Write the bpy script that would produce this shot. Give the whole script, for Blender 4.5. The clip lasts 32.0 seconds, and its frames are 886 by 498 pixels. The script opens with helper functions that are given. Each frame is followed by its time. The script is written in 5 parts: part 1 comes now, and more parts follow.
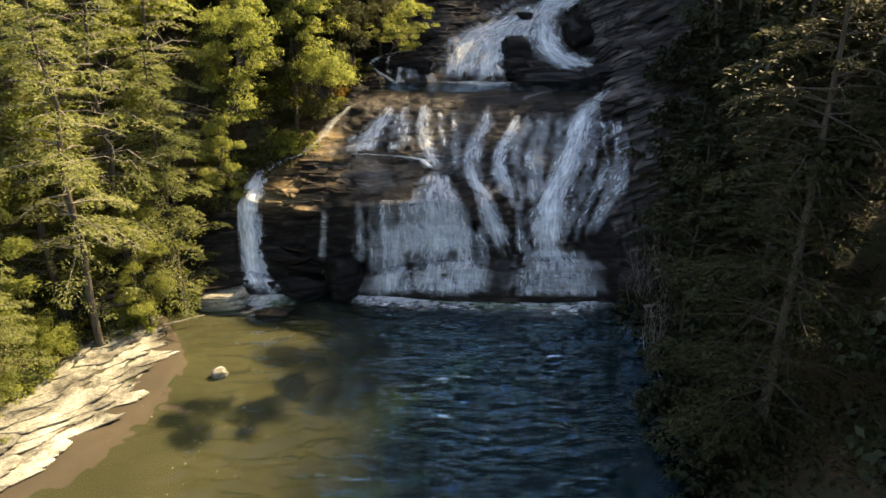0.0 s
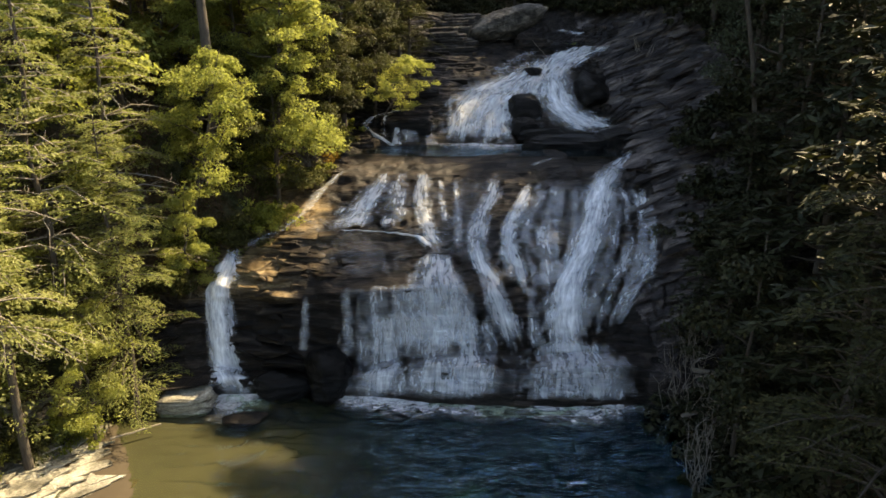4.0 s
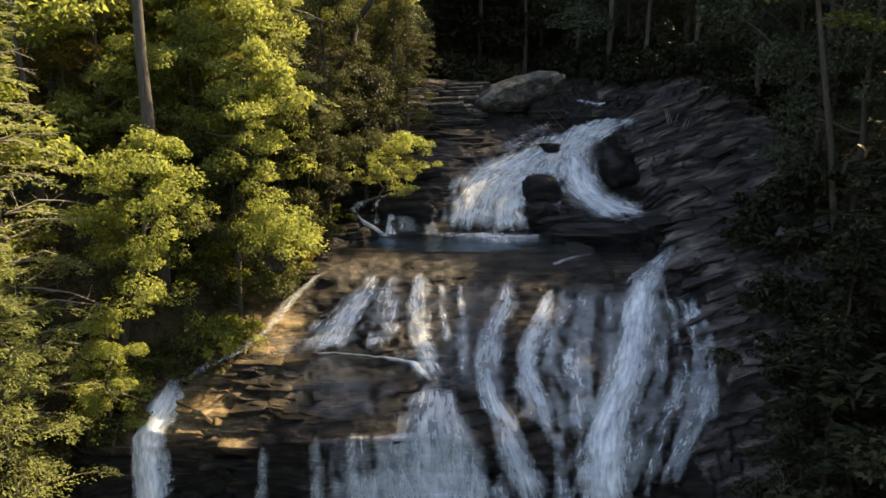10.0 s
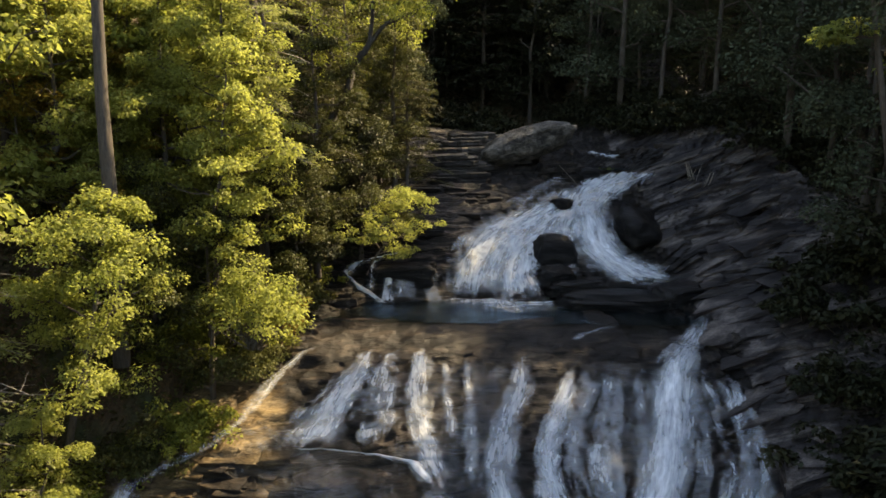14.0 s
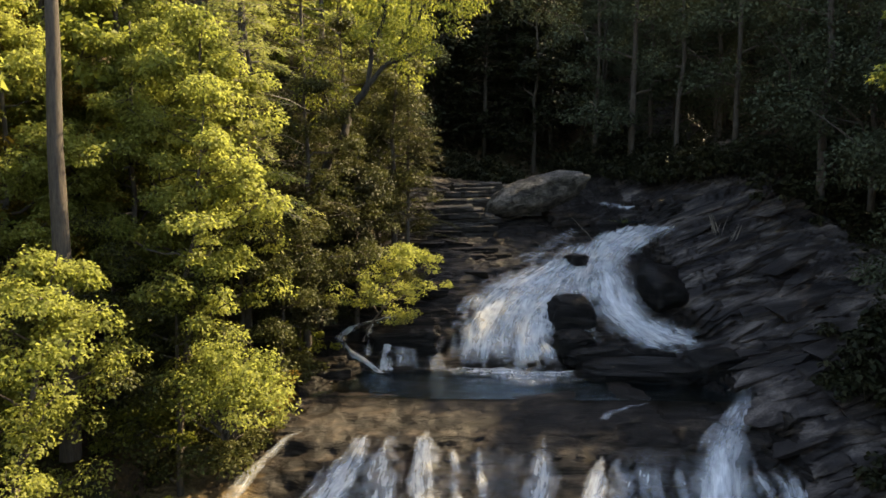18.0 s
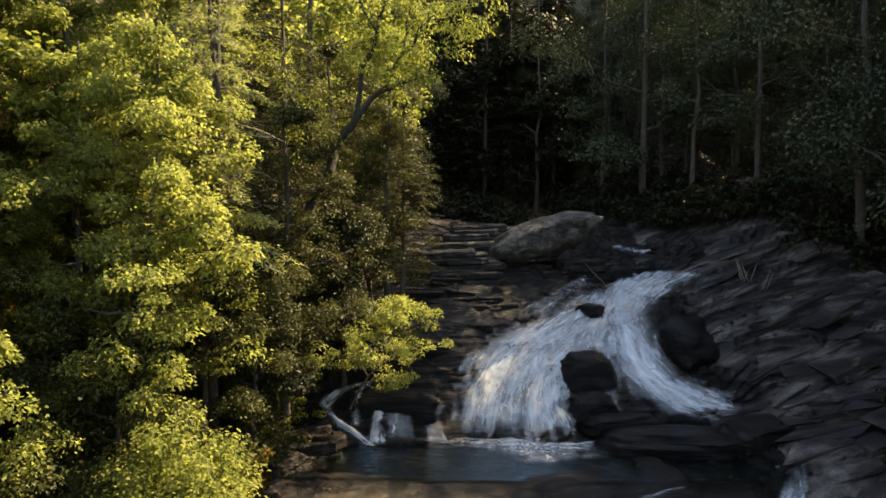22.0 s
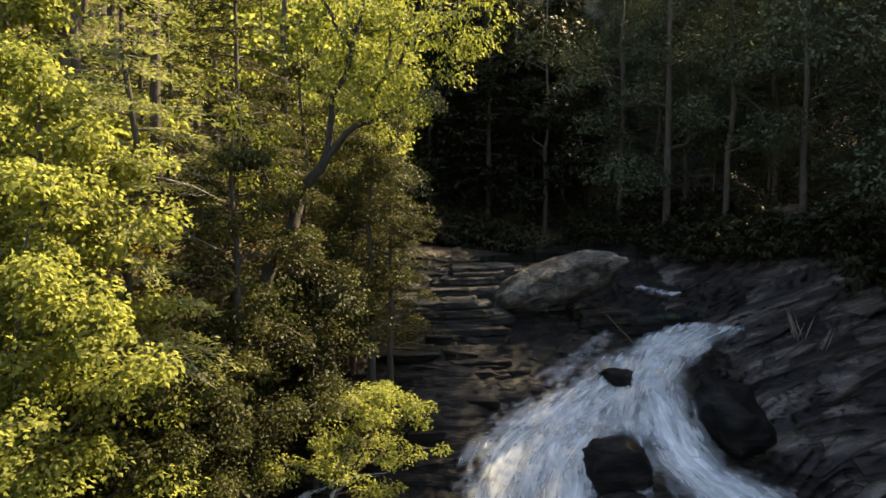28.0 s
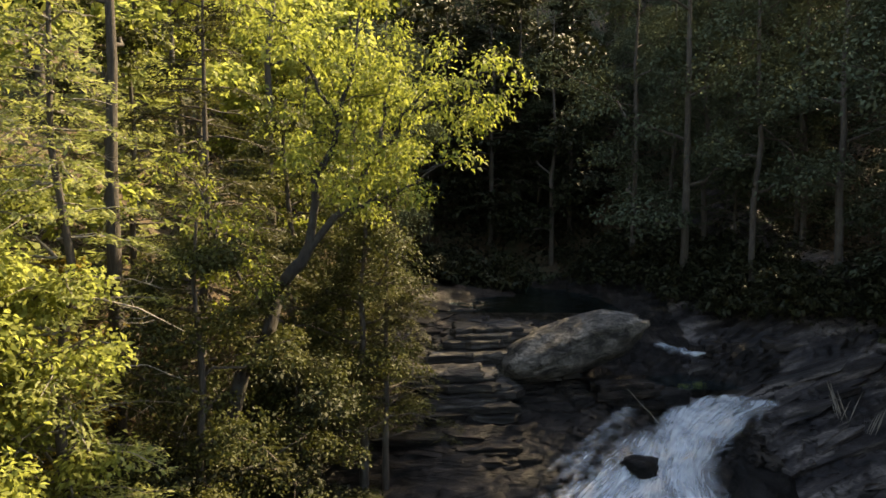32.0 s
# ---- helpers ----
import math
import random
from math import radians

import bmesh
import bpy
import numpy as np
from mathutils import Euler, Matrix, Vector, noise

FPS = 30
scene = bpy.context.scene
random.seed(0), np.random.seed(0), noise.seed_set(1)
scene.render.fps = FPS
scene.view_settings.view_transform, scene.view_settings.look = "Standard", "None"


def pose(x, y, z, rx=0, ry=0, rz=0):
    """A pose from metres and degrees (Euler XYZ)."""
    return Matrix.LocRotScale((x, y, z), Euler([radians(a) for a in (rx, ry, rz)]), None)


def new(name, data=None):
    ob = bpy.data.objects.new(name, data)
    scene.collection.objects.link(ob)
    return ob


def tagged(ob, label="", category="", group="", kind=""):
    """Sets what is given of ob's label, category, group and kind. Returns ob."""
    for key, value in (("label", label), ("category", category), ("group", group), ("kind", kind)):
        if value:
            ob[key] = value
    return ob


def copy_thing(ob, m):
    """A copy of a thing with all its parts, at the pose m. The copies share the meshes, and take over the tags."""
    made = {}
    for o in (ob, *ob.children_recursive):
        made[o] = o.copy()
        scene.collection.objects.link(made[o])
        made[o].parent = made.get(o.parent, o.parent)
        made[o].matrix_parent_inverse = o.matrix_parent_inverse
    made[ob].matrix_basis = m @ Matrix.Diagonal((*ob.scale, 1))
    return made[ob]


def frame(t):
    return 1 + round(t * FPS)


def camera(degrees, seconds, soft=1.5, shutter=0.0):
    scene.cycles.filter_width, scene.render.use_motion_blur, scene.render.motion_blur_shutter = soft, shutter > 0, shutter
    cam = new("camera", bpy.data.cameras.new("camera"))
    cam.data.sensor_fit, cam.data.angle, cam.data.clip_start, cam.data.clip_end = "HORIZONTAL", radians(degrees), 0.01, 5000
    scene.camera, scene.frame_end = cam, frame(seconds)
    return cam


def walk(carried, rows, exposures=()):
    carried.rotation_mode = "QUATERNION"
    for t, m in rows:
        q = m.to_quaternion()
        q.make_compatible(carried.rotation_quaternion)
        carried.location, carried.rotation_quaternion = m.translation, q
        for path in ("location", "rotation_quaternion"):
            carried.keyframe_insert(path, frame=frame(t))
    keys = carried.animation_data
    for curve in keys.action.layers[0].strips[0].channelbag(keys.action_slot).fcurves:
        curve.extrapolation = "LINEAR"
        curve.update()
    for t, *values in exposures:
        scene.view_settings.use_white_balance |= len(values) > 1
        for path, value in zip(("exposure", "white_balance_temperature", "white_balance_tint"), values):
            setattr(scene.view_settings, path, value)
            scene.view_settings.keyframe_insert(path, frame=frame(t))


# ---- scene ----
cam = camera(65.5, 32.0, soft=1.6)
METRES, EYE, TILT, LEAN, TURN = 38.0, 18.6, -22.0, 0.0, 0.0
ROWS = [
    (0.0, 0.0, 0.0, 0.0, 0.0, 0.0, -0.0),
    (0.5, 0.0001, 0.0164, 0.0084, 0.01, 0.44, -0.02),
    (1.0, 0.0001, 0.0334, 0.016, 0.01, 0.94, -0.04),
    (1.5, -0.0001, 0.0514, 0.0243, 0.01, 1.4, -0.04),
    (2.0, 0.0006, 0.0702, 0.0333, 0.05, 1.82, -0.07),
    (2.5, 0.0, 0.0893, 0.0421, 0.02, 2.27, -0.1),
    (3.0, 0.0004, 0.1086, 0.0509, 0.07, 2.72, -0.13),
    (3.5, 0.0007, 0.1286, 0.0599, 0.09, 3.15, -0.14),
    (5.5, 0.0028, 0.206, 0.094, 0.25, 4.83, -0.12),
    (6.0, 0.0033, 0.2251, 0.1022, 0.28, 5.24, -0.14),
    (6.5, 0.0038, 0.2434, 0.1101, 0.38, 5.67, -0.15),
    (7.0, 0.0041, 0.261, 0.1181, 0.43, 6.06, -0.17),
    (7.5, 0.0048, 0.2774, 0.1255, 0.48, 6.5, -0.2),
    (8.0, 0.0051, 0.2938, 0.1329, 0.52, 6.92, -0.22),
    (8.5, 0.0053, 0.3091, 0.1401, 0.54, 7.33, -0.3),
    (9.0, 0.0057, 0.324, 0.1471, 0.56, 7.73, -0.32),
    (9.5, 0.006, 0.3385, 0.1536, 0.59, 8.15, -0.37),
    (10.0, 0.0054, 0.3526, 0.1608, 0.54, 8.53, -0.43),
    (10.5, 0.0044, 0.3665, 0.1661, 0.53, 9.03, -0.42),
    (11.0, 0.0037, 0.3795, 0.1736, 0.5, 9.39, -0.52),
    (11.5, 0.0026, 0.3929, 0.179, 0.48, 9.87, -0.51),
    (12.0, 0.0019, 0.4055, 0.1854, 0.46, 10.33, -0.57),
    (12.5, 0.0001, 0.4182, 0.1912, 0.39, 10.83, -0.6),
    (13.0, -0.0014, 0.431, 0.1967, 0.34, 11.35, -0.61),
    (13.5, -0.0029, 0.4435, 0.203, 0.31, 11.8, -0.68),
    (14.0, -0.0045, 0.456, 0.2087, 0.25, 12.28, -0.7),
    (14.5, -0.0063, 0.4686, 0.2141, 0.21, 12.79, -0.68),
    (16.5, -0.0119, 0.5131, 0.2343, 0.08, 14.7, -0.7),
    (17.0, -0.0136, 0.5247, 0.2389, 0.03, 15.22, -0.67),
    (17.5, -0.0152, 0.5366, 0.244, -0.01, 15.71, -0.68),
    (18.0, -0.0166, 0.5487, 0.2487, -0.04, 16.24, -0.64),
    (18.5, -0.018, 0.5607, 0.2541, -0.11, 16.71, -0.63),
    (19.0, -0.019, 0.5727, 0.2596, -0.15, 17.32, -0.61),
    (19.5, -0.0197, 0.5847, 0.2651, -0.18, 17.97, -0.6),
    (20.0, -0.0205, 0.5971, 0.2701, -0.21, 18.66, -0.56),
    (20.5, -0.0207, 0.6093, 0.2753, -0.22, 19.32, -0.51),
    (21.0, -0.0204, 0.6213, 0.2804, -0.22, 19.55, -0.48),
    (21.5, -0.0198, 0.6336, 0.2859, -0.21, 19.55, -0.46),
    (22.0, -0.0192, 0.6462, 0.2915, -0.2, 19.54, -0.44),
    (22.5, -0.0187, 0.6592, 0.297, -0.19, 19.56, -0.4),
    (23.0, -0.018, 0.6722, 0.3032, -0.2, 19.55, -0.38),
    (23.5, -0.0173, 0.6853, 0.3099, -0.19, 19.53, -0.37),
    (24.0, -0.0166, 0.6981, 0.3177, -0.18, 19.49, -0.38),
    (24.5, -0.016, 0.711, 0.3261, -0.16, 19.48, -0.34),
    (25.0, -0.0153, 0.7235, 0.3351, -0.15, 19.5, -0.32),
    (25.5, -0.0149, 0.7349, 0.3446, -0.14, 19.5, -0.31),
    (27.5, -0.0117, 0.7642, 0.3905, 0.1, 19.44, -0.29),
    (28.0, -0.0119, 0.7698, 0.4033, 0.09, 19.42, -0.35),
    (28.5, -0.0122, 0.7762, 0.4161, 0.12, 19.38, -0.39),
    (29.0, -0.0133, 0.7833, 0.4288, 0.09, 19.35, -0.4),
    (29.5, -0.014, 0.7906, 0.4418, 0.06, 19.32, -0.44),
    (30.0, -0.0147, 0.7982, 0.4547, 0.05, 19.27, -0.45),
    (30.5, -0.0151, 0.8059, 0.4674, 0.03, 19.24, -0.44),
    (31.0, -0.0159, 0.8135, 0.4801, -0.01, 19.23, -0.43),
    (31.5, -0.0161, 0.8205, 0.4925, -0.02, 19.22, -0.42),
    (32.0, -0.0163, 0.8276, 0.5047, -0.04, 19.21, -0.4),
]
EXPOSURE, KELVIN, TINT = 1.9, 8150, 12
walk(cam, [(t, pose(0, 0, EYE, TILT, LEAN, TURN) @ pose(METRES * x, METRES * y, METRES * z, 90 + pitch, roll, yaw)) for t, x, y, z, yaw, pitch, roll in ROWS],
     exposures=((0, EXPOSURE, KELVIN, TINT), (32, EXPOSURE, KELVIN, TINT)))

# ---- light ----
SUN_WAY = Vector((0.80, 0.60, 1.02)).normalized()   # towards the sun
world = bpy.data.worlds.new("sky")
scene.world = world
world.use_nodes = True
wn = world.node_tree.nodes
sky = wn.new("ShaderNodeTexSky")
sky.sky_type, sky.sun_disc = "NISHITA", False
sky.sun_elevation = math.asin(SUN_WAY.z)
sky.sun_rotation = math.atan2(SUN_WAY.x, SUN_WAY.y)
world.node_tree.links.new(sky.outputs[0], wn["Background"].inputs[0])
wn["Background"].inputs[1].default_value = 0.15
sun = new("sun", bpy.data.lights.new("sun", "SUN"))
sun.data.energy, sun.data.angle, sun.data.color = 5.0, radians(0.55), (1.0, 0.87, 0.62)
sun.matrix_world = SUN_WAY.to_track_quat("Z", "Y").to_matrix().to_4x4()


# ---- noise and mesh helpers ----
def hashed(ix, iy, iz, seed):
    h = (ix.astype(np.int64) * 374761393 + iy.astype(np.int64) * 668265263 + iz.astype(np.int64) * 2147483647 + seed * 1274126177) & 0xFFFFFFFF
    h = ((h ^ (h >> 13)) * 1274126177) & 0xFFFFFFFF
    h = ((h ^ (h >> 16)) * 2246822519) & 0xFFFFFFFF
    return ((h ^ (h >> 15)) & 0xFFFFFF) / float(0x7FFFFF) - 1.0


def vnoise(x, y, z, seed=0):
    """Smooth value noise in -1..1 on arrays."""
    x, y, z = np.broadcast_arrays(np.asarray(x, float), np.asarray(y, float), np.asarray(z, float))
    ix, iy, iz = np.floor(x), np.floor(y), np.floor(z)
    fx, fy, fz = x - ix, y - iy, z - iz
    fx, fy, fz = (f * f * (3 - 2 * f) for f in (fx, fy, fz))
    total = 0.0
    for dx in (0, 1):
        for dy in (0, 1):
            for dz in (0, 1):
                w = (fx if dx else 1 - fx) * (fy if dy else 1 - fy) * (fz if dz else 1 - fz)
                total = total + w * hashed(ix + dx, iy + dy, iz + dz, seed)
    return total


def fbm(x, y, z, octaves=4, seed=0):
    total, a = 0.0, 0.5
    for o in range(octaves):
        total = total + a * vnoise(x, y, z, seed + 17 * o)
        x, y, z, a = x * 2.03 + 3.1, y * 2.03 + 1.7, z * 2.03 + 5.3, a * 0.5
    return total


def smooth01(a, b, v):
    f = np.clip((np.asarray(v, float) - a) / (b - a), 0, 1)
    return f * f * (3 - 2 * f)


class Buf:
    """Collects vertices and faces of one mesh."""

    def __init__(self):
        self.v, self.f, self.n = [], [], 0

    def add(self, verts, faces):
        verts = np.asarray(verts, float)
        self.v.append(verts)
        self.f.append(np.asarray(faces, int) + self.n)
        self.n += len(verts)

    def mesh(self, name, flat=False):
        me = bpy.data.meshes.new(name)
        v = np.concatenate(self.v)
        quads = [f for f in self.f if f.shape[1] == 4]
        tris = [f for f in self.f if f.shape[1] == 3]
        nq, nt = sum(map(len, quads)), sum(map(len, tris))
        loops = np.concatenate([f.ravel() for f in quads] + [f.ravel() for f in tris])
        starts = np.concatenate([np.arange(nq) * 4, nq * 4 + np.arange(nt) * 3])
        me.vertices.add(len(v))
        me.vertices.foreach_set("co", v.ravel())
        me.loops.add(len(loops))
        me.loops.foreach_set("vertex_index", loops.astype(np.int32))
        me.polygons.add(nq + nt)
        me.polygons.foreach_set("loop_start", starts.astype(np.int32))
        me.polygons.foreach_set("use_smooth", np.full(nq + nt, not flat))
        me.update(calc_edges=True)
        me.validate()
        return me


def sheet_faces(rows, cols):
    i = (np.arange(rows - 1)[:, None] * cols + np.arange(cols - 1)[None, :]).ravel()
    return np.stack([i, i + 1, i + cols + 1, i + cols], 1)


def tube(buf, pts, radii, sides=6):
    """A tapered round limb along pts."""
    pts, radii = np.asarray(pts, float), np.asarray(radii, float)
    way = np.gradient(pts, axis=0)
    way /= np.linalg.norm(way, axis=1)[:, None] + 1e-9
    side = np.cross(way, np.where(np.abs(way[:, 2:3]) < 0.9, [[0, 0, 1.0]], [[1.0, 0, 0]]))
    side /= np.linalg.norm(side, axis=1)[:, None] + 1e-9
    up = np.cross(side, way)
    a = np.linspace(0, 2 * np.pi, sides, endpoint=False)
    v = pts[:, None] + radii[:, None, None] * (np.cos(a)[None, :, None] * side[:, None] + np.sin(a)[None, :, None] * up[:, None])
    n, i, j = len(pts), np.arange(len(pts) - 1)[:, None], np.arange(sides)[None, :]
    k = (j + 1) % sides
    buf.add(v.reshape(-1, 3), np.stack([i * sides + j, i * sides + k, (i + 1) * sides + k, (i + 1) * sides + j], 2).reshape(-1, 4))


def leaves(buf, centre, normal, along, size, slim=0.5, fold=0.15):
    """Rhombic folded leaves: two triangles each."""
    normal = normal / (np.linalg.norm(normal, axis=1)[:, None] + 1e-9)
    along = along - normal * (along * normal).sum(1)[:, None]
    along /= np.linalg.norm(along, axis=1)[:, None] + 1e-9
    side = np.cross(normal, along)
    s = np.asarray(size)[:, None]
    a, b = centre - along * s * 0.5, centre + along * s * 0.5 - normal * s * fold
    c = centre + side * s * slim * 0.5 + normal * s * fold
    d = centre - side * s * slim * 0.5 + normal * s * fold
    v = np.stack([a, c, b, d], 1).reshape(-1, 3)
    i = np.arange(len(centre)) * 4
    buf.add(v, np.stack([i, i + 1, i + 2, i + 3], 1))


def part(name, me, material, parent=None, label=""):
    if me.materials:
        me.materials[0] = material
    else:
        me.materials.append(material)
    ob = new(name, me)
    ob.parent = parent
    if label:
        tagged(ob, label)
    return ob


def put(ob, x, y, z, turn=0, scale=1.0):
    ob.location, ob.rotation_euler, ob.scale = (x, y, z), (0, 0, turn), (scale,) * 3
    return ob


# ---- materials ----
class Mat:
    """A node material under construction."""

    def __init__(self, name):
        self.m = bpy.data.materials.new(name)
        self.m.use_nodes = True
        self.t = self.m.node_tree
        self.bsdf = self.t.nodes["Principled BSDF"]
        self.out = self.t.nodes["Material Output"]

    def node(self, kind, **sets):
        n = self.t.nodes.new(kind)
        for k, v in sets.items():
            n.inputs[k.replace("_", " ")].default_value = v
        return n

    def link(self, a, b):
        self.t.links.new(a, b)

    def coords(self, scale=(1, 1, 1), kind="Object", uv=""):
        if uv:
            c = self.node("ShaderNodeUVMap")
            c.uv_map = uv
            out = c.outputs[0]
        elif kind == "World":
            out = self.node("ShaderNodeNewGeometry").outputs["Position"]
        else:
            out = self.node("ShaderNodeTexCoord").outputs[kind]
        mp = self.node("ShaderNodeMapping", Scale=scale)
        self.link(out, mp.inputs[0])
        return mp.outputs[0]

    def noise(self, where, scale, detail=5.0, rough=0.6, distort=0.0):
        n = self.node("ShaderNodeTexNoise", Scale=scale, Detail=detail, Roughness=rough, Distortion=distort)
        self.link(where, n.inputs["Vector"])
        return n.outputs["Fac"]

    def ramp(self, fac, stops):
        r = self.node("ShaderNodeValToRGB")
        while len(r.color_ramp.elements) < len(stops):
            r.color_ramp.elements.new(0.5)
        for e, (p, c) in zip(r.color_ramp.elements, stops):
            e.position, e.color = p, (*c, 1)
        self.link(fac, r.inputs[0])
        return r.outputs[0]

    def mix(self, fac, a, b, mode="MIX"):
        n = self.node("ShaderNodeMix")
        n.data_type, n.blend_type = "RGBA", mode
        for sock, v in ((n.inputs["Factor"], fac), (n.inputs["A"], a), (n.inputs["B"], b)):
            sock = [i for i in n.inputs if i.name == sock.name and (i.type == "RGBA" if sock.name != "Factor" else i.type == "VALUE")][0]
            if isinstance(v, (int, float)):
                sock.default_value = v
            elif isinstance(v, tuple):
                sock.default_value = (*v, 1)
            else:
                self.link(v, sock)
        return [o for o in n.outputs if o.type == "RGBA"][0]

    def maths(self, op, a, b=0.0, clamp=False):
        n = self.node("ShaderNodeMath")
        n.operation, n.use_clamp = op, clamp
        for sock, v in zip(n.inputs, (a, b)):
            if isinstance(v, (int, float)):
                sock.default_value = v
            else:
                self.link(v, sock)
        return n.outputs[0]

    def bump(self, height, strength=0.5, distance=0.1, base=None):
        n = self.node("ShaderNodeBump", Strength=strength, Distance=distance)
        self.link(height, n.inputs["Height"])
        if base is not None:
            self.link(base, n.inputs["Normal"])
        return n.outputs[0]

    def done(self, colour=None, rough=None, normal=None, alpha=None):
        for v, key in ((colour, "Base Color"), (rough, "Roughness"), (normal, "Normal"), (alpha, "Alpha")):
            if v is None:
                continue
            if isinstance(v, (int, float)):
                self.bsdf.inputs[key].default_value = v
            elif isinstance(v, tuple):
                self.bsdf.inputs[key].default_value = (*v, 1)
            else:
                self.link(v, self.bsdf.inputs[key])
        return self.m


def rock_material(name, dark, mid, light, wet=0.4, strata=(0.5, 0.5, 4.0), dip=0.0, dry_side=False, warp=0.6, relief=0.25):
    k = Mat(name)
    if dip:
        turn = k.node("ShaderNodeMapping", Rotation=(0, dip, 0))
        k.link(k.coords((1, 1, 1), "World"), turn.inputs[0])
        mp = k.node("ShaderNodeMapping", Scale=strata)
        k.link(turn.outputs[0], mp.inputs[0])
        w = mp.outputs[0]
    else:
        w = k.coords(strata, "World")
    layers = k.noise(w, 1.1, 8, 0.65, warp)
    patches = k.noise(k.coords((1, 1, 1), "World"), 0.35, 4, 0.55)
    col = k.ramp(layers, ((0.38, dark), (0.52, mid), (0.66, light)))
    col = k.mix(k.ramp(patches, ((0.4, (0, 0, 0)), (0.62, (1, 1, 1)))), col, k.mix(0.55, col, dark))
    if dry_side:
        # the tan, seldom wetted ledges at one side of the lower falls
        pos = k.node("ShaderNodeSeparateXYZ")
        k.link(k.coords((1, 1, 1), "World"), pos.inputs[0])
        edge = k.maths("ADD", k.maths("MULTIPLY", pos.outputs[0], -0.5), k.maths("MULTIPLY", patches, 5.0))
        tan = k.maths("SUBTRACT", edge, 6.0, True)
        tan = k.maths("MULTIPLY", tan, k.maths("SUBTRACT", pos.outputs[2], 4.6, True))
        col = k.mix(tan, col, k.ramp(layers, ((0.36, (0.02, 0.013, 0.007)), (0.5, (0.10, 0.070, 0.036)), (0.66, (0.25, 0.185, 0.10)))))
    grain = k.noise(k.coords((1, 1, 2.5), "World"), 9, 8, 0.7)
    col = k.mix(0.55, col, k.ramp(grain, ((0.36, (0.25, 0.25, 0.25)), (0.64, (1.6, 1.6, 1.6)))), "MULTIPLY")
    if dip:
        thin = k.node("ShaderNodeMapping", Scale=(0.8, 0.8, 4.5))
        k.link(turn.outputs[0], thin.inputs[0])
        fine = k.noise(thin.outputs[0], 1.5, 4, 0.55, 0.15)
    else:
        fine = k.noise(k.coords((1.0, 1.0, 7.0), "World"), 1.8, 6, 0.62, 0.3)
    n = k.bump(layers, 0.9, relief)
    n = k.bump(fine, 0.7, 0.10, n)
    n = k.bump(grain, 0.5, 0.04, n)
    k.bsdf.inputs["Specular IOR Level"].default_value = 0.17
    return k.done(col, 1.0 - wet, n)


ROCK = rock_material("wet_gneiss", (0.005, 0.0045, 0.004), (0.016, 0.013, 0.011), (0.066, 0.051, 0.039), 0.5, dry_side=True)
# bedding tones, the palest also painting skylight that glints off the ledges
ROCK_DIP = rock_material("dipping_gneiss", (0.008, 0.007, 0.007), (0.042, 0.035, 0.032), (0.20, 0.17, 0.15), 0.55, (0.32, 0.4, 2.6), 0.36, warp=0.25, relief=0.06)
ROCK_LEDGE = rock_material("layered_gneiss", (0.010, 0.009, 0.008), (0.038, 0.034, 0.030), (0.13, 0.118, 0.104), 0.35, (0.4, 0.4, 6.0), relief=0.08)
ROCK_DRY = rock_material("dry_gneiss", (0.07, 0.065, 0.05), (0.27, 0.255, 0.205), (0.43, 0.415, 0.345), 0.2, (0.6, 0.6, 4.0))
ROCK_PALE = rock_material("pale_gneiss", (0.022, 0.020, 0.017), (0.095, 0.086, 0.072), (0.23, 0.205, 0.175), 0.25, (1.2, 1.2, 2.2))
ROCK_BLACK = rock_material("wet_black_rock", (0.003, 0.003, 0.003), (0.008, 0.0075, 0.007), (0.026, 0.024, 0.022), 0.6)


def ground_material():
    k = Mat("leaf_litter")
    w = k.coords((1, 1, 1), "World")
    fine = k.noise(w, 6, 8, 0.75)
    col = k.ramp(fine, ((0.3, (0.016, 0.011, 0.006)), (0.5, (0.06, 0.038, 0.018)), (0.7, (0.13, 0.085, 0.035))))
    green = k.ramp(k.noise(w, 0.5, 5, 0.6), ((0.48, (0, 0, 0)), (0.62, (1, 1, 1))))
    col = k.mix(green, col, (0.035, 0.044, 0.016))
    return k.done(col, 0.95, k.bump(fine, 0.9, 0.15))


GROUND = ground_material()


def sand_material():
    k = Mat("stream_sand")
    w = k.coords((1, 1, 1), "World")
    fine = k.noise(w, 14, 6, 0.7)
    big = k.noise(w, 0.3, 3, 0.5, 0.5)
    col = k.ramp(fine, ((0.3, (0.030, 0.021, 0.010)), (0.7, (0.052, 0.037, 0.018))))
    col = k.mix(k.ramp(big, ((0.36, (0, 0, 0)), (0.7, (0.8, 0.8, 0.8)))), col, (0.026, 0.018, 0.008))
    return k.done(col, 0.9, k.bump(fine, 0.2, 0.02))


SAND = sand_material()


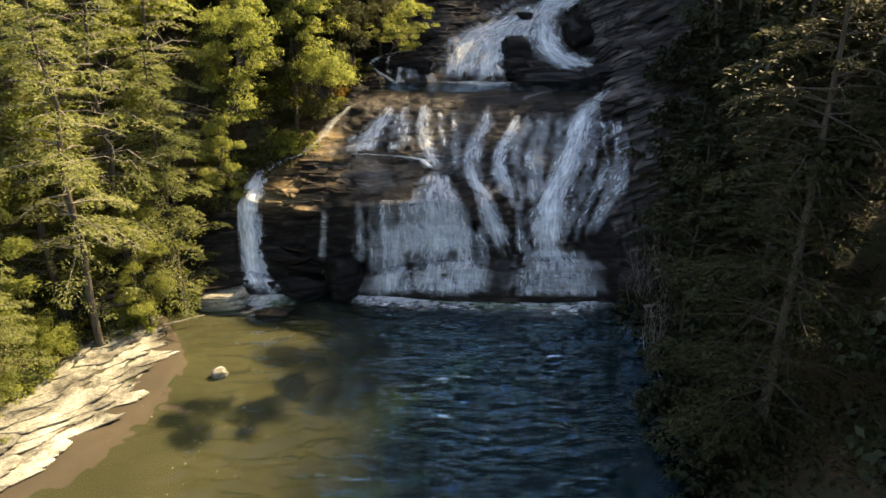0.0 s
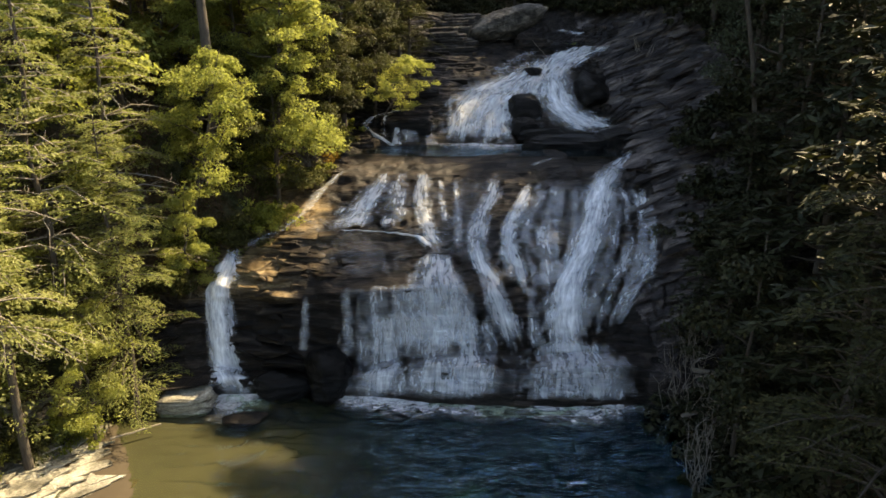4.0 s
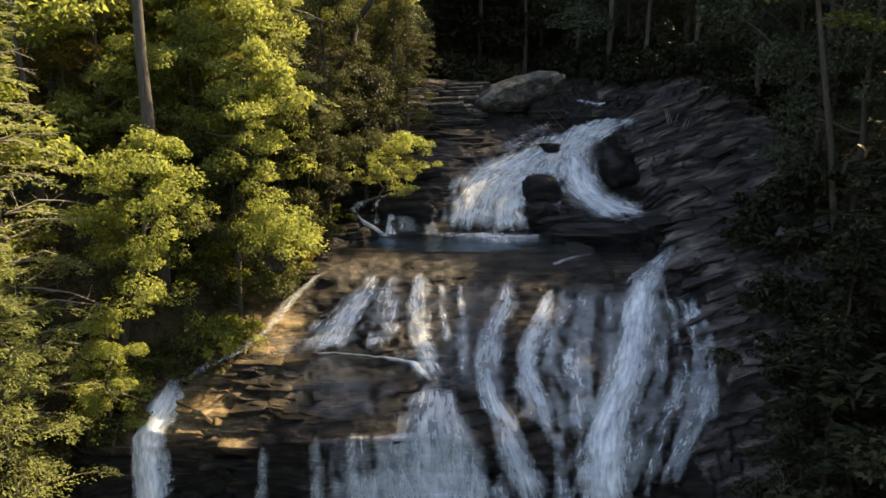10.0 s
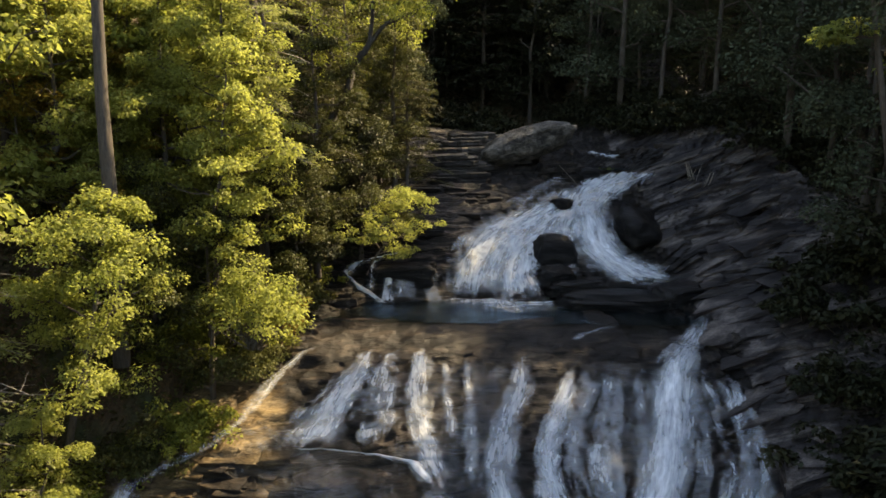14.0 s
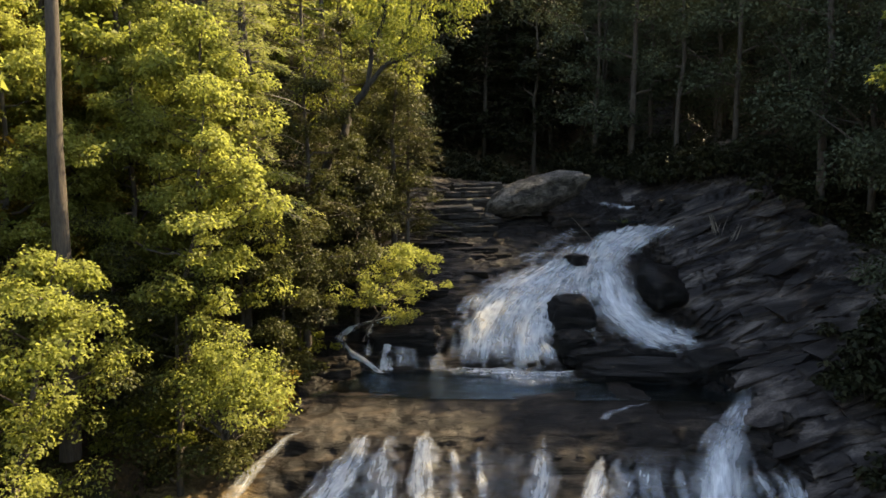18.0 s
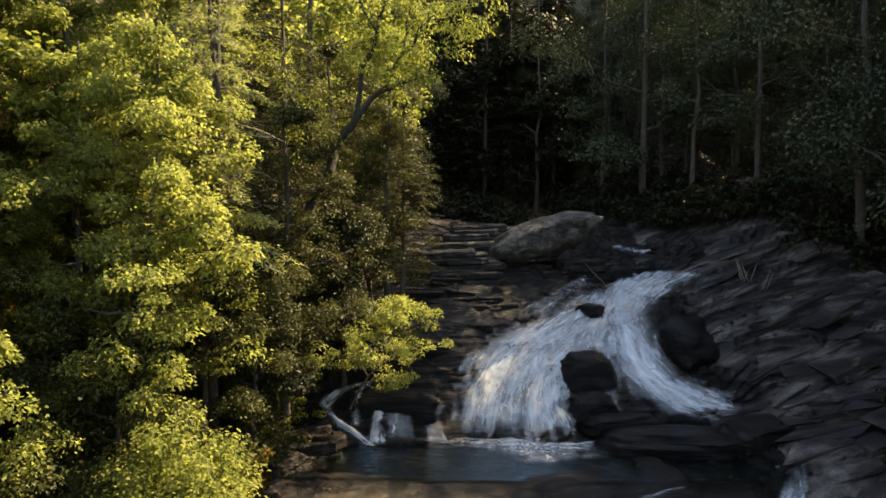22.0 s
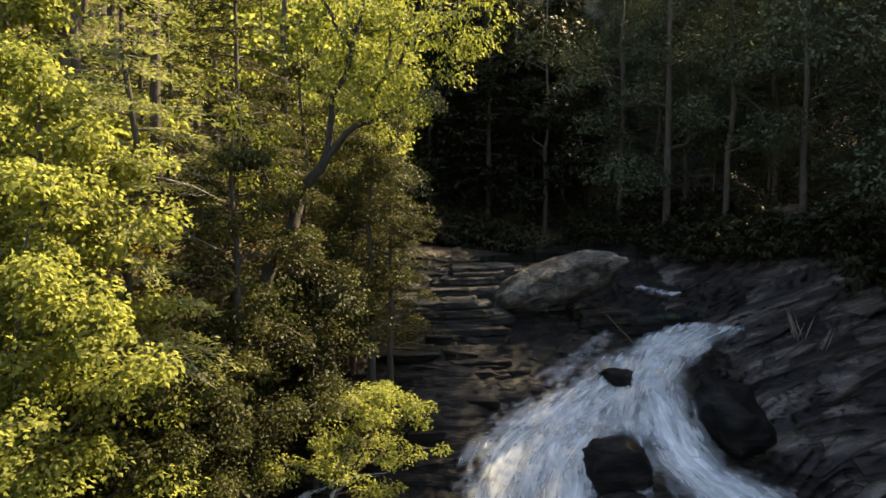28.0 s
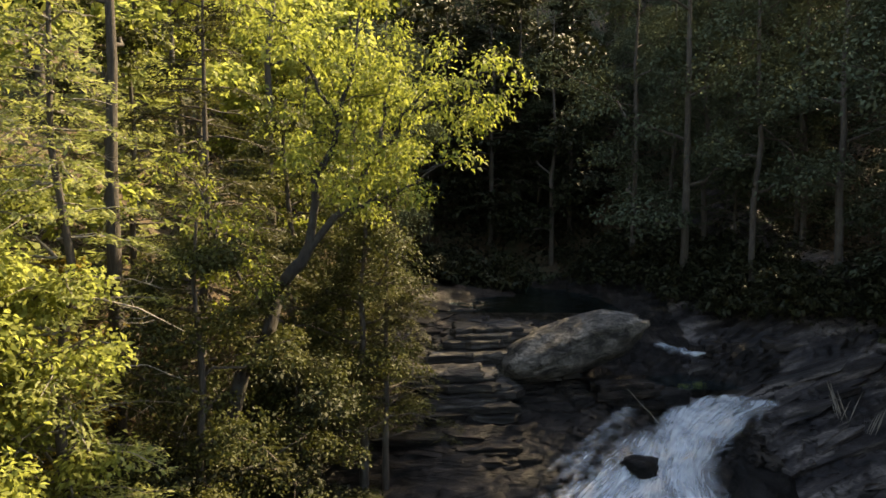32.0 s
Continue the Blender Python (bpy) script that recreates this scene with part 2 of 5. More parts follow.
def leaf_material(name, a, b, c, glow=0.5, lively=0.25, shine=0.15):
    """Leaves: per-leaf and per-tree tint, thin enough for light to come through."""
    k = Mat(name)
    rnd = k.node("ShaderNodeNewGeometry").outputs["Random Per Island"]
    tree = k.node("ShaderNodeObjectInfo").outputs["Random"]
    v = k.maths("ADD", k.maths("MULTIPLY", rnd, 1.0 - lively), k.maths("MULTIPLY", tree, lively))
    v = k.maths("ADD", k.maths("MULTIPLY", v, 0.6), 0.2)
    col = k.ramp(v, ((0.12, a), (0.5, b), (0.9, c)))
    w = k.coords((1, 1, 1), "World")
    blotch = k.noise(w, 0.7, 3, 0.5)
    col = k.mix(k.ramp(blotch, ((0.38, (0.0, 0.0, 0.0)), (0.7, (0.7, 0.7, 0.7)))), col, k.mix(0.6, col, c))
    k.done(col, 0.55)
    k.bsdf.inputs["Specular IOR Level"].default_value = shine
    tr = k.node("ShaderNodeBsdfTranslucent")
    k.link(k.mix(1.0, col, (1.3, 1.3, 1.1), "MULTIPLY"), tr.inputs["Color"])
    ms = k.node("ShaderNodeMixShader", Fac=glow)
    k.link(k.bsdf.outputs[0], ms.inputs[1])
    k.link(tr.outputs[0], ms.inputs[2])
    k.link(ms.outputs[0], k.out.inputs[0])
    return k.m


LEAF_YELLOW = leaf_material("turning_leaves", (0.062, 0.076, 0.018), (0.19, 0.218, 0.054), (0.35, 0.355, 0.11), 0.60)
LEAF_GREEN = leaf_material("green_leaves", (0.026, 0.038, 0.009), (0.13, 0.155, 0.030), (0.31, 0.32, 0.075), 0.52)
# olive green, with the half shade beside the falls darkened into it
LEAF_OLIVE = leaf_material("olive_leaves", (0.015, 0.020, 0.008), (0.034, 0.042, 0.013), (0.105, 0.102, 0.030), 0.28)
# darkened leaf colours: the shade of bank and undergrowth is painted in
LEAF_SHADE = leaf_material("shade_toned_leaves", (0.010, 0.014, 0.007), (0.021, 0.027, 0.012), (0.048, 0.043, 0.017), 0.12)
# sun and shade put into hemlock colour: pale NEEDLE, near-black NEEDLE_SHADE
NEEDLE = leaf_material("hemlock_needles", (0.085, 0.105, 0.03), (0.19, 0.215, 0.070), (0.34, 0.335, 0.138), 0.48)
NEEDLE_SHADE = leaf_material("shade_toned_needles", (0.010, 0.014, 0.007), (0.020, 0.025, 0.011), (0.046, 0.046, 0.017), 0.12)
# NEEDLE darkened by colour for hemlocks standing mostly in shade
NEEDLE_NEAR = leaf_material("half_shade_needles", (0.014, 0.018, 0.008), (0.034, 0.037, 0.014), (0.095, 0.088, 0.032), 0.32)
# lighter, greyer and flatter: haze over the far wood painted into the leaves
LEAF_FAR = leaf_material("hazy_far_leaves", (0.048, 0.062, 0.040), (0.067, 0.083, 0.052), (0.088, 0.096, 0.057), 0.05, shine=0.0)
LEAF_GOLD = leaf_material("golden_leaves", (0.09, 0.065, 0.012), (0.22, 0.165, 0.030), (0.36, 0.28, 0.06), 0.5)
LEAF_RUST = leaf_material("rust_leaves", (0.08, 0.05, 0.012), (0.16, 0.10, 0.02), (0.26, 0.17, 0.03))


def bark_material(name, a, b):
    k = Mat(name)
    w = k.coords((6, 6, 0.8), "World")
    n = k.noise(w, 2.5, 8, 0.7)
    col = k.ramp(n, ((0.32, a), (0.68, b)))
    col = k.mix(k.ramp(k.noise(k.coords((1, 1, 1), "World"), 1.2, 4), ((0.5, (0, 0, 0)), (0.7, (0.3, 0.3, 0.3)))), col, (0.11, 0.11, 0.09))
    return k.done(col, 0.9, k.bump(n, 0.8, 0.05))


BARK = bark_material("bark", (0.028, 0.022, 0.016), (0.09, 0.072, 0.055))
BARK_DARK = bark_material("dark_bark", (0.010, 0.008, 0.006), (0.035, 0.028, 0.021))
BARK_PALE = bark_material("grey_bark", (0.10, 0.085, 0.065), (0.26, 0.23, 0.19))


def white_water(name, cover, soft=1.0, most=0.95, tint=(0.80, 0.84, 0.87), lacy=0.36):
    """Falling water: silky threads drawn out along the flow, fraying towards the edges."""
    k = Mat(name)

    def strong(fac, lo=0.31, hi=0.69):
        return k.maths("SUBTRACT", k.maths("MULTIPLY", k.maths("SUBTRACT", fac, lo), 1.0 / (hi - lo), True), 0.5)

    streak = strong(k.noise(k.coords((3.0, 0.55, 1), uv="flow"), 1.0, 6, 0.6, 0.7))
    thread = strong(k.noise(k.coords((9.0, 0.8, 1), uv="flow"), 1.0, 4, 0.55, 0.5))
    broad = strong(k.noise(k.coords((0.9, 0.40, 1), uv="flow"), 1.0, 4, 0.6, 1.0), 0.26, 0.74)
    lace = strong(k.noise(k.coords((4.2, 2.0, 1), uv="flow"), 1.0, 5, 0.62, 0.5))
    edge = k.node("ShaderNodeSeparateXYZ")
    k.link(k.coords(uv="edge"), edge.inputs[0])
    u, v = edge.outputs[0], edge.outputs[1]
    e = k.maths("MULTIPLY", k.maths("MULTIPLY", u, k.maths("SUBTRACT", 1.0, u)), 4.0)
    drop = k.node("ShaderNodeSeparateXYZ")
    k.link(k.coords(uv="drop"), drop.inputs[0])
    body = cover
    for fac, weight in ((streak, 0.55), (thread, 0.22), (broad, 0.85), (lace, lacy), (k.maths("SUBTRACT", e, 1.0), 1.2), (k.maths("SUBTRACT", drop.outputs[0], 0.5), 0.25)):
        body = k.maths("ADD", k.maths("MULTIPLY", fac, weight), body)
    ends = k.maths("MULTIPLY", k.maths("MULTIPLY", v, 7.0, True), k.maths("MULTIPLY", k.maths("SUBTRACT", 1.0, v), 8.0, True))
    body = k.maths("ADD", body, k.maths("SUBTRACT", ends, 1.0))
    alpha = k.maths("MULTIPLY", k.maths("MULTIPLY", body, 1.0 / soft, True), most)
    shade = k.maths("ADD", k.maths("ADD", streak, k.maths("MULTIPLY", thread, 0.6)), 0.5, True)
    col = k.mix(shade, (tint[0] * 0.66, tint[1] * 0.70, tint[2] * 0.76), tint)
    k.done(col, 0.55, k.bump(body, 0.25, 0.05), alpha)
    return k.m


WATER_DENSE = white_water("dense_white_water", 1.05, 1.5, 0.92, (0.88, 0.91, 0.93))
WATER_HEAVY = white_water("heavy_white_water", 0.74, 1.6, 0.86)
WATER_MID = white_water("streaked_white_water", 0.46, 1.8, 0.74)
WATER_LACE = white_water("lacy_white_water", 0.48, 1.7, 0.80, lacy=0.75)
WATER_THIN = white_water("thin_water_veil", 0.36, 2.4, 0.30)


# ---- the lie of the land ----
def bed_height(y):
    return np.interp(y, (-100, 18, 34, 37.5, 39, 43, 48, 52, 55.5, 59, 64, 72, 90, 110, 160, 400),
                     (-2.6, -2.4, -2.4, -2.2, -0.6, 5.2, 7.8, 9.0, 9.2, 11.3, 14.8, 16.2, 18.0, 28, 72, 180))


def left_edge(y):
    return np.interp(y, (0, 37, 40, 44, 48, 54, 60, 66, 75, 100, 160), (-17, -15.5, -14, -11.4, -9.2, -8.0, -5.5, -3.5, -2, -4, -10))


def right_edge(y):
    return np.interp(y, (0, 20, 30, 37, 44, 50, 58, 66, 75, 100, 160), (9, 9, 10.5, 11.3, 13.2, 14.5, 17.5, 19.5, 17, 13, 14))


def shore(y):
    """The pool's left waterline."""
    return np.interp(y, (0, 20, 26, 30.6, 33, 36, 38), (-18, -16.2, -13.6, -13.2, -14.6, -16.8, -15.5))


def land(x, y):
    x, y = np.broadcast_arrays(np.asarray(x, float), np.asarray(y, float))
    rough = fbm(x * 0.22, y * 0.22, 0.5, 4, 3)
    dl, dr = np.maximum(left_edge(y) - x, 0), np.maximum(x - right_edge(y), 0)
    step_l = 2.4 * smooth01(38, 43, y) * (1 - 0.6 * smooth01(60, 70, y))
    rise_l = step_l * smooth01(0, 1.3, dl) + 0.62 * dl + 0.10 * np.maximum(dl - 10, 0)
    # right slope stays steep far up, shaped to keep its woods in shade
    rise_r = 0.8 * smooth01(0, 1.0, dr) + np.where(dr < 10, 0.85 * dr, 8.5 + 0.85 * (dr - 10))
    up = bed_height(y) + np.minimum(rise_l, 34) + np.minimum(rise_r, 42)
    ds = x - shore(y)
    pool = np.where(ds > 0, -0.06 * ds - 0.016 * np.maximum(ds - 3.0, 0) ** 2, 0.05 - 0.10 * ds + 0.5 * np.maximum(-ds - 5.5, 0))
    pool = np.maximum(pool, -2.6) + np.minimum(rise_r * 1.25, 42)
    pool = np.minimum(pool, 44)
    k = smooth01(36.5, 39.5, y)
    dry = smooth01(0.2, 3.0, np.minimum(np.where(k > 0.5, np.maximum(dl, dr), np.maximum(-ds - 4.5, dr)), 9))
    return pool * (1 - k) + up * k + rough * (0.10 + 0.9 * dry)


def warped(lo, hi, fine_lo, fine_hi, step, far_step_growth=1.25):
    mid = list(np.arange(fine_lo, fine_hi + 1e-6, step))
    a, s = mid[0], step
    while a > lo:
        s *= far_step_growth
        a = max(a - s, lo)
        mid.insert(0, a)
    b, s = mid[-1], step
    while b < hi:
        s *= far_step_growth
        b = min(b + s, hi)
        mid.append(b)
    return np.array(mid)


gx, gy = warped(-900, 900, -36, 34, 0.5), warped(-900, 1200, 12, 100, 0.5)
GX, GY = np.meshgrid(gx, gy)
b = Buf()
b.add(np.stack([GX, GY, land(GX, GY)], 2).reshape(-1, 3), sheet_faces(len(gy), len(gx)))
ground = part("ground", b.mesh("ground"), GROUND)
tagged(ground, "steep forest floor of brown leaf litter and moss", "ground", kind="structure")

# sand of the shallows, a skin over the ground under the pool
sx, sy = np.arange(-19.5, 13, 0.25), np.arange(14, 38.6, 0.25)
SX, SY = np.meshgrid(sx, sy)
SZ = land(SX, SY) + 0.03 + 0.03 * fbm(SX * 0.7, SY * 0.7, 2.0, 3, 9) - 0.5 * smooth01(9.5, 12.5, SX) - 0.35 * smooth01(1.4, 2.6, shore(SY) - SX)
b = Buf()
b.add(np.stack([SX, SY, SZ], 2).reshape(-1, 3), sheet_faces(len(sy), len(sx)))
tagged(part("sand_bed", b.mesh("sand_bed"), SAND), "tan sand of the shallows under clear water", "stream bed", kind="structure")

# ---- the rock of the falls: a sheet laid over key lines from the pool up to the creek above ----
XS = (-16, -13, -11, -8, -5, 0, 4, 8, 10, 12, 15, 18, 22)
KEYS_Y = (
    (36.5, 37.6, 38.6, 38.9, 38.0, 37.2, 37.0, 37.0, 37.2, 36.8, 35.5, 34.5, 33.0),
    (37.0, 38.0, 39.0, 39.3, 38.5, 37.9, 37.7, 37.7, 37.8, 37.3, 36.2, 35.0, 33.5),
    (38.2, 38.8, 39.7, 39.9, 39.3, 38.9, 38.9, 39.0, 39.0, 38.6, 37.6, 37.0, 36.0),
    (39.6, 39.9, 40.0, 39.7, 39.1, 39.3, 39.9, 40.4, 40.8, 40.8, 40.0, 39.5, 39.0),
)
KEYS_Z = (
    (0.9, 1.1, 0.5, 0.3, 1.0, 1.9, 1.9, 1.9, 1.9, 1.6, 1.5, 2.0, 3.0),
    (4.2, 5.0, 5.3, 5.2, 5.6, 5.6, 4.7, 4.6, 4.4, 4.6, 5.5, 6.5, 8.0),
    (7.0, 7.0, 7.2, 7.6, 7.4, 7.6, 7.3, 6.9, 6.8, 6.6, 8.0, 9.5, 12.0),
    (10.0, 9.8, 9.6, 9.4, 9.75, 9.6, 9.6, 9.4, 9.3, 9.4, 10.8, 12.5, 15.5),
    (11.5, 11.2, 11.0, 10.8, 10.4, 10.4, 10.45, 10.45, 10.2, 10.1, 11.4, 13.0, 16.0),
    (13.0, 12.5, 12.0, 11.2, 10.2, 10.15, 10.15, 10.45, 10.7, 11.0, 12.3, 13.8, 16.8),
    (16.0, 15.0, 14.5, 13.6, 13.6, 13.9, 13.1, 12.4, 12.3, 12.6, 13.3, 14.6, 17.6),
)
UPPER_Z = (
    (18.0, 17.5, 17.0, 16.6, 16.3, 16.2, 16.1, 16.45, 16.6, 16.6, 16.7, 16.9, 19.4),
    (19.5, 19.3, 19.0, 18.6, 17.6, 17.4, 17.2, 16.7, 16.7, 16.8, 18.2, 19.3, 21.4),
    (21.0, 20.8, 20.5, 20.0, 19.2, 18.8, 18.6, 18.0, 17.7, 17.7, 19.2, 20.8, 23.0),
    (22.0, 21.5, 21.0, 20.5, 19.8, 19.3, 18.9, 18.7, 18.9, 19.6, 20.8, 22.0, 24.0),
    (23.0, 22.5, 22.0, 21.0, 20.2, 19.6, 19.3, 19.4, 20.0, 21.0, 23.0, 26.0, 29.0),
)
MID_Y = (43, 48, 51.3, (54.5, 54.5, 54.5, 54.5, 54.8, 55.3, 54.8, 55.8, 56.5, 56.5, 55, 55, 54), 59, (64, 64, 64, 64, 64, 64, 64.6, 66, 66.5, 66.3, 65, 64.4, 64), (66.3, 66.3, 66.3, 66.3, 66.3, 66.5, 67, 67.8, 68, 68, 67.6, 67.2, 67), 72, 80, 92)


def key_lines(x):
    ys = [np.interp(x, XS, k) for k in KEYS_Y] + [np.interp(x, XS, k) if isinstance(k, tuple) else np.full_like(x, k) for k in MID_Y]
    foot = np.interp(x, XS, KEYS_Z[0])
    zs = [np.full_like(x, -1.3), foot, foot + 0.15] + [np.interp(x, XS, k) for k in KEYS_Z[1:] + UPPER_Z]
    return np.array(ys), np.array(zs)


def falls(x, v, detail=1.0):
    """Points of the rock at x and at profile position v (0 at the pool's floor, 13 far up the creek)."""
    x, v = np.broadcast_arrays(np.asarray(x, float), np.asarray(v, float))
    shape, x, v = x.shape, x.ravel(), v.ravel()
    ys, zs = key_lines(x)
    i = np.clip(np.floor(v).astype(int), 0, len(ys) - 2)
    f, c = v - i, np.arange(len(x))
    f = f + 0.0
    y = ys[i, c] * (1 - f) + ys[i + 1, c] * f
    z = zs[i, c] * (1 - f) + zs[i + 1, c] * f
    steep = smooth01(1.4, 2.0, v) * (1 - smooth01(2.9, 3.4, v))
    # bedding: thin ledges dipping a little to one side
    q = (z - (0.03 + 0.36 * smooth01(10, 14, x)) * (x - 10) + 0.5 * fbm(x * 0.16, y * 0.16, 1.0, 3, 5)) / (0.62 + 0.25 * vnoise(x * 0.05, y * 0.11, 0.0, 21))
    fr = q - np.floor(q)
    tread = (smooth01(0.45, 0.98, fr) - fr) * 0.30
    amount = detail * np.where(v > 3, 1.0, 0.4) * smooth01(-0.2, 0.4, vnoise(x * 0.14, y * 0.2, 3.0, 8) + 0.35)
    z = z + amount * tread * smooth01(0.5, 1.2, v)
    big = fbm(x * 0.33, y * 0.33, z * 0.5, 4, 31)
    small = fbm(x * 1.3, y * 1.3, z * 3.0, 3, 41) * (1 - 0.5 * smooth01(10.5, 13, x))
    layers = vnoise(x * 0.25, y * 0.25, z * 2.6, 51)
    # broken beds: every bed and every block in it stands out by its own amount
    beds = (z - (0.03 + 0.36 * smooth01(10, 14, x)) * (x - 10) + 0.35 * fbm(x * 0.2, y * 0.2, 4.0, 3, 15)) / (0.30 + 0.10 * vnoise(x * 0.08, y * 0.12, 5.0, 13))
    li = np.floor(beds)
    lf = beds - li
    zero = 0 * li
    bl = (x + 0.35 * y + 0.25 * small) / ((1.3 + 0.8 * hashed(li, zero, zero, 3)) * (1 + 1.0 * smooth01(10.5, 13, x))) + 9 * hashed(li, zero, zero, 4)
    bi = np.floor(bl)
    bf = bl - bi
    stand = 0.5 + 0.5 * hashed(li, bi, zero, 5)
    groove = np.maximum(1 - smooth01(0.0, 0.14, lf), (1 - smooth01(0.0, 0.07, bf)) * 0.6)
    blocky = 1 + 0.55 * smooth01(10.5, 13, x)
    worn = 0.45 + 0.55 * smooth01(-0.1, 0.35, vnoise(x * 0.2, y * 0.25, 7.0, 9)) + 0.5 * smooth01(10.5, 12.5, x)
    blocks = blocky * (0.24 * stand * smooth01(0.0, 0.2, lf) - 0.10 * groove) * worn
    calm = 1 - 0.8 * smooth01(5.2, 5.8, v) * (1 - smooth01(6.8, 7.1, v)) * smooth01(-7, -5, x) * (1 - smooth01(9, 12, x))
    crag = (0.5 - np.abs(fbm(x * 0.9, y * 0.9, z * 1.4, 4, 101)) * 2) * (1 - 0.4 * smooth01(10.5, 13, x))
    z = z + detail * calm * ((0.42 * big + 0.13 * small + 0.22 * crag) * (1 - 0.8 * steep) + 0.40 * blocks)
    y = y - detail * calm * (0.35 * big * steep + (0.12 * layers + 0.12 * small) + 0.85 * blocks)
    x = x + detail * 0.10 * small
    return np.stack([x, y, z], 1).reshape(*shape, 3)


v_steps = np.concatenate([np.linspace(a, a + 1, n, endpoint=False) for a, n in enumerate((6, 12, 36, 44, 50, 34, 24, 50, 56, 26, 34, 26, 20))] + [[13.0]])
x_steps = np.arange(-16, 22.01, 0.12)
VX, VV = np.meshgrid(x_steps, v_steps)
P = falls(VX, VV)
# the rims dive under the forest floor
P[..., 2] -= 1.5 * (1 - smooth01(-16, -14.5, VX)) + 1.5 * smooth01(20.5, 22, VX)
b = Buf()
b.add(P.reshape(-1, 3), sheet_faces(len(v_steps), len(x_steps)))
bedrock = part("bedrock", b.mesh("bedrock"), ROCK)
bedrock.data.materials.append(ROCK_DIP)
mid_x = (x_steps[:-1] + x_steps[1:]) / 2
dipping = (mid_x[None] + 1.2 * vnoise(mid_x[None] * 0.3, v_steps[:-1, None] * 2, 0.0, 4)) > np.interp(v_steps[:-1], (0, 3, 4, 5, 6, 7, 8, 9, 10, 13), (10.5, 10.5, 12.6, 12.8, 13.2, 12.4, 12.2, 13.6, 14, 12))[:, None]
bedrock.data.polygons.foreach_set("material_index", dipping.ravel().astype(np.int32))
tagged(bedrock, "stepped dark wet bedrock of the waterfall", "rock face", kind="structure")


# ---- water ----
def with_uv(me, **layers):
    n = np.empty(len(me.loops), np.int32)
    me.loops.foreach_get("vertex_index", n)
    for name, data in layers.items():
        layer = me.uv_layers.new(name=name)
        layer.data.foreach_set("uv", np.asarray(data, float)[n].ravel())
    return me


def stream(fall, stations, material, label, lift=0.10, detail=0.3, wider=1.7):
    """A ribbon of falling water over the rock; stations: (profile position, x, width)."""
    st = np.array(stations, float)
    rows = 84
    s = np.linspace(0, 1, rows)
    k = np.linspace(0, 1, len(st))
    v, xc, w = (np.interp(s, k, st[:, i]) for i in range(3))
    for _ in range(14):
        xc[1:-1] = (xc[:-2] + 2 * xc[1:-1] + xc[2:]) / 4
        w[1:-1] = (w[:-2] + 2 * w[1:-1] + w[2:]) / 4
    w = w * wider
    seed = int(abs(st[0, 1] * 37 + st[0, 0] * 11)) % 1000
    wob = fbm(s * 7, seed * 1.0, 0.0, 3, 71)
    n = max(7, int(w.max() / 0.14))
    u = np.linspace(0, 1, n)
    X = xc[:, None] + (u[None] - 0.5) * w[:, None] * (1 + 0.3 * wob[:, None] * np.minimum(1, 1.0 / w[:, None])) + 0.10 * wob[:, None]
    V = v[:, None] + 0 * X
    pts = falls(X, V, detail)
    rough_pts = falls(X, V, 1.0)
    fall_by = np.gradient(rough_pts, axis=0)
    slope = np.abs(fall_by[..., 2]) / (np.linalg.norm(fall_by, axis=2) + 1e-6)
    for _ in range(3):
        slope[1:-1] = (slope[:-2] + slope[1:-1] * 2 + slope[2:]) / 4
        slope[:, 1:-1] = (slope[:, :-2] + slope[:, 1:-1] * 2 + slope[:, 2:]) / 4
    dome = 4 * u * (1 - u)
    off = (0.14 + lift) * (0.35 + 0.65 * dome[None] + 0.35 * fbm(X * 2.0, V * 5, 0.0, 2, 81))
    pts[..., 1] -= off * 0.6
    pts[..., 2] += off * 0.7
    length = np.concatenate([[0], np.cumsum(np.linalg.norm(np.diff(pts[:, n // 2], axis=0), axis=1))])
    across = (u[None] - 0.5) * (0.5 * w[:, None] + 0.5 * w.mean()) + seed * 3.1
    flow = np.stack([across, length[:, None] + 0 * X], 2).reshape(-1, 2)
    edge = np.stack([u[None] + 0 * X, (length / length[-1])[:, None] + 0 * X], 2).reshape(-1, 2)
    bb = Buf()
    bb.add(pts.reshape(-1, 3), sheet_faces(rows, n))
    return part("strand", with_uv(bb.mesh("strand"), flow=flow, edge=edge, drop=np.stack([slope, slope], 2).reshape(-1, 2)), material, fall, label)


lower_falls = tagged(new("lower_waterfall"), "wide white waterfall streaming over dark stepped rock", "waterfall", "waterfalls")
side_fall = tagged(new("side_waterfall"), "narrow bright white fall beside the wide one", "waterfall", "waterfalls")
upper_falls = tagged(new("upper_waterfall"), "fan of white water sliding down dark bedrock", "waterfall", "waterfalls")
# lower falls
stream(side_fall, [(5.3, -5.2, 0.4), (4.96, -6.7, 0.55), (4.68, -7.6, 0.65), (4.3, -8.1, 0.7), (4.1, -8.8, 0.75), (3.94, -10.0, 0.8), (3.72, -11.2, 1.0), (3.45, -11.7, 1.3)], WATER_MID, "narrow white stream sliding down the edge of the ledge", 0.24, wider=1.5)
stream(side_fall, [(3.72, -11.6, 1.2), (3.34, -11.7, 1.4), (2.96, -11.8, 1.4), (2.64, -11.85, 1.2), (2.24, -11.75, 1.2), (1.4, -11.5, 1.5), (1.0, -11.3, 1.9), (0.45, -10.8, 3.0)], WATER_DENSE, "bright white side fall dropping in one column", 0.55, 0.3, wider=1.25)
stream(side_fall, [(3.3, -11.7, 0.9), (2.7, -11.85, 1.0), (2.1, -11.75, 1.0), (1.2, -11.4, 1.3)], WATER_DENSE, "thick core of the side fall", 0.70, 0.2, wider=1.2)
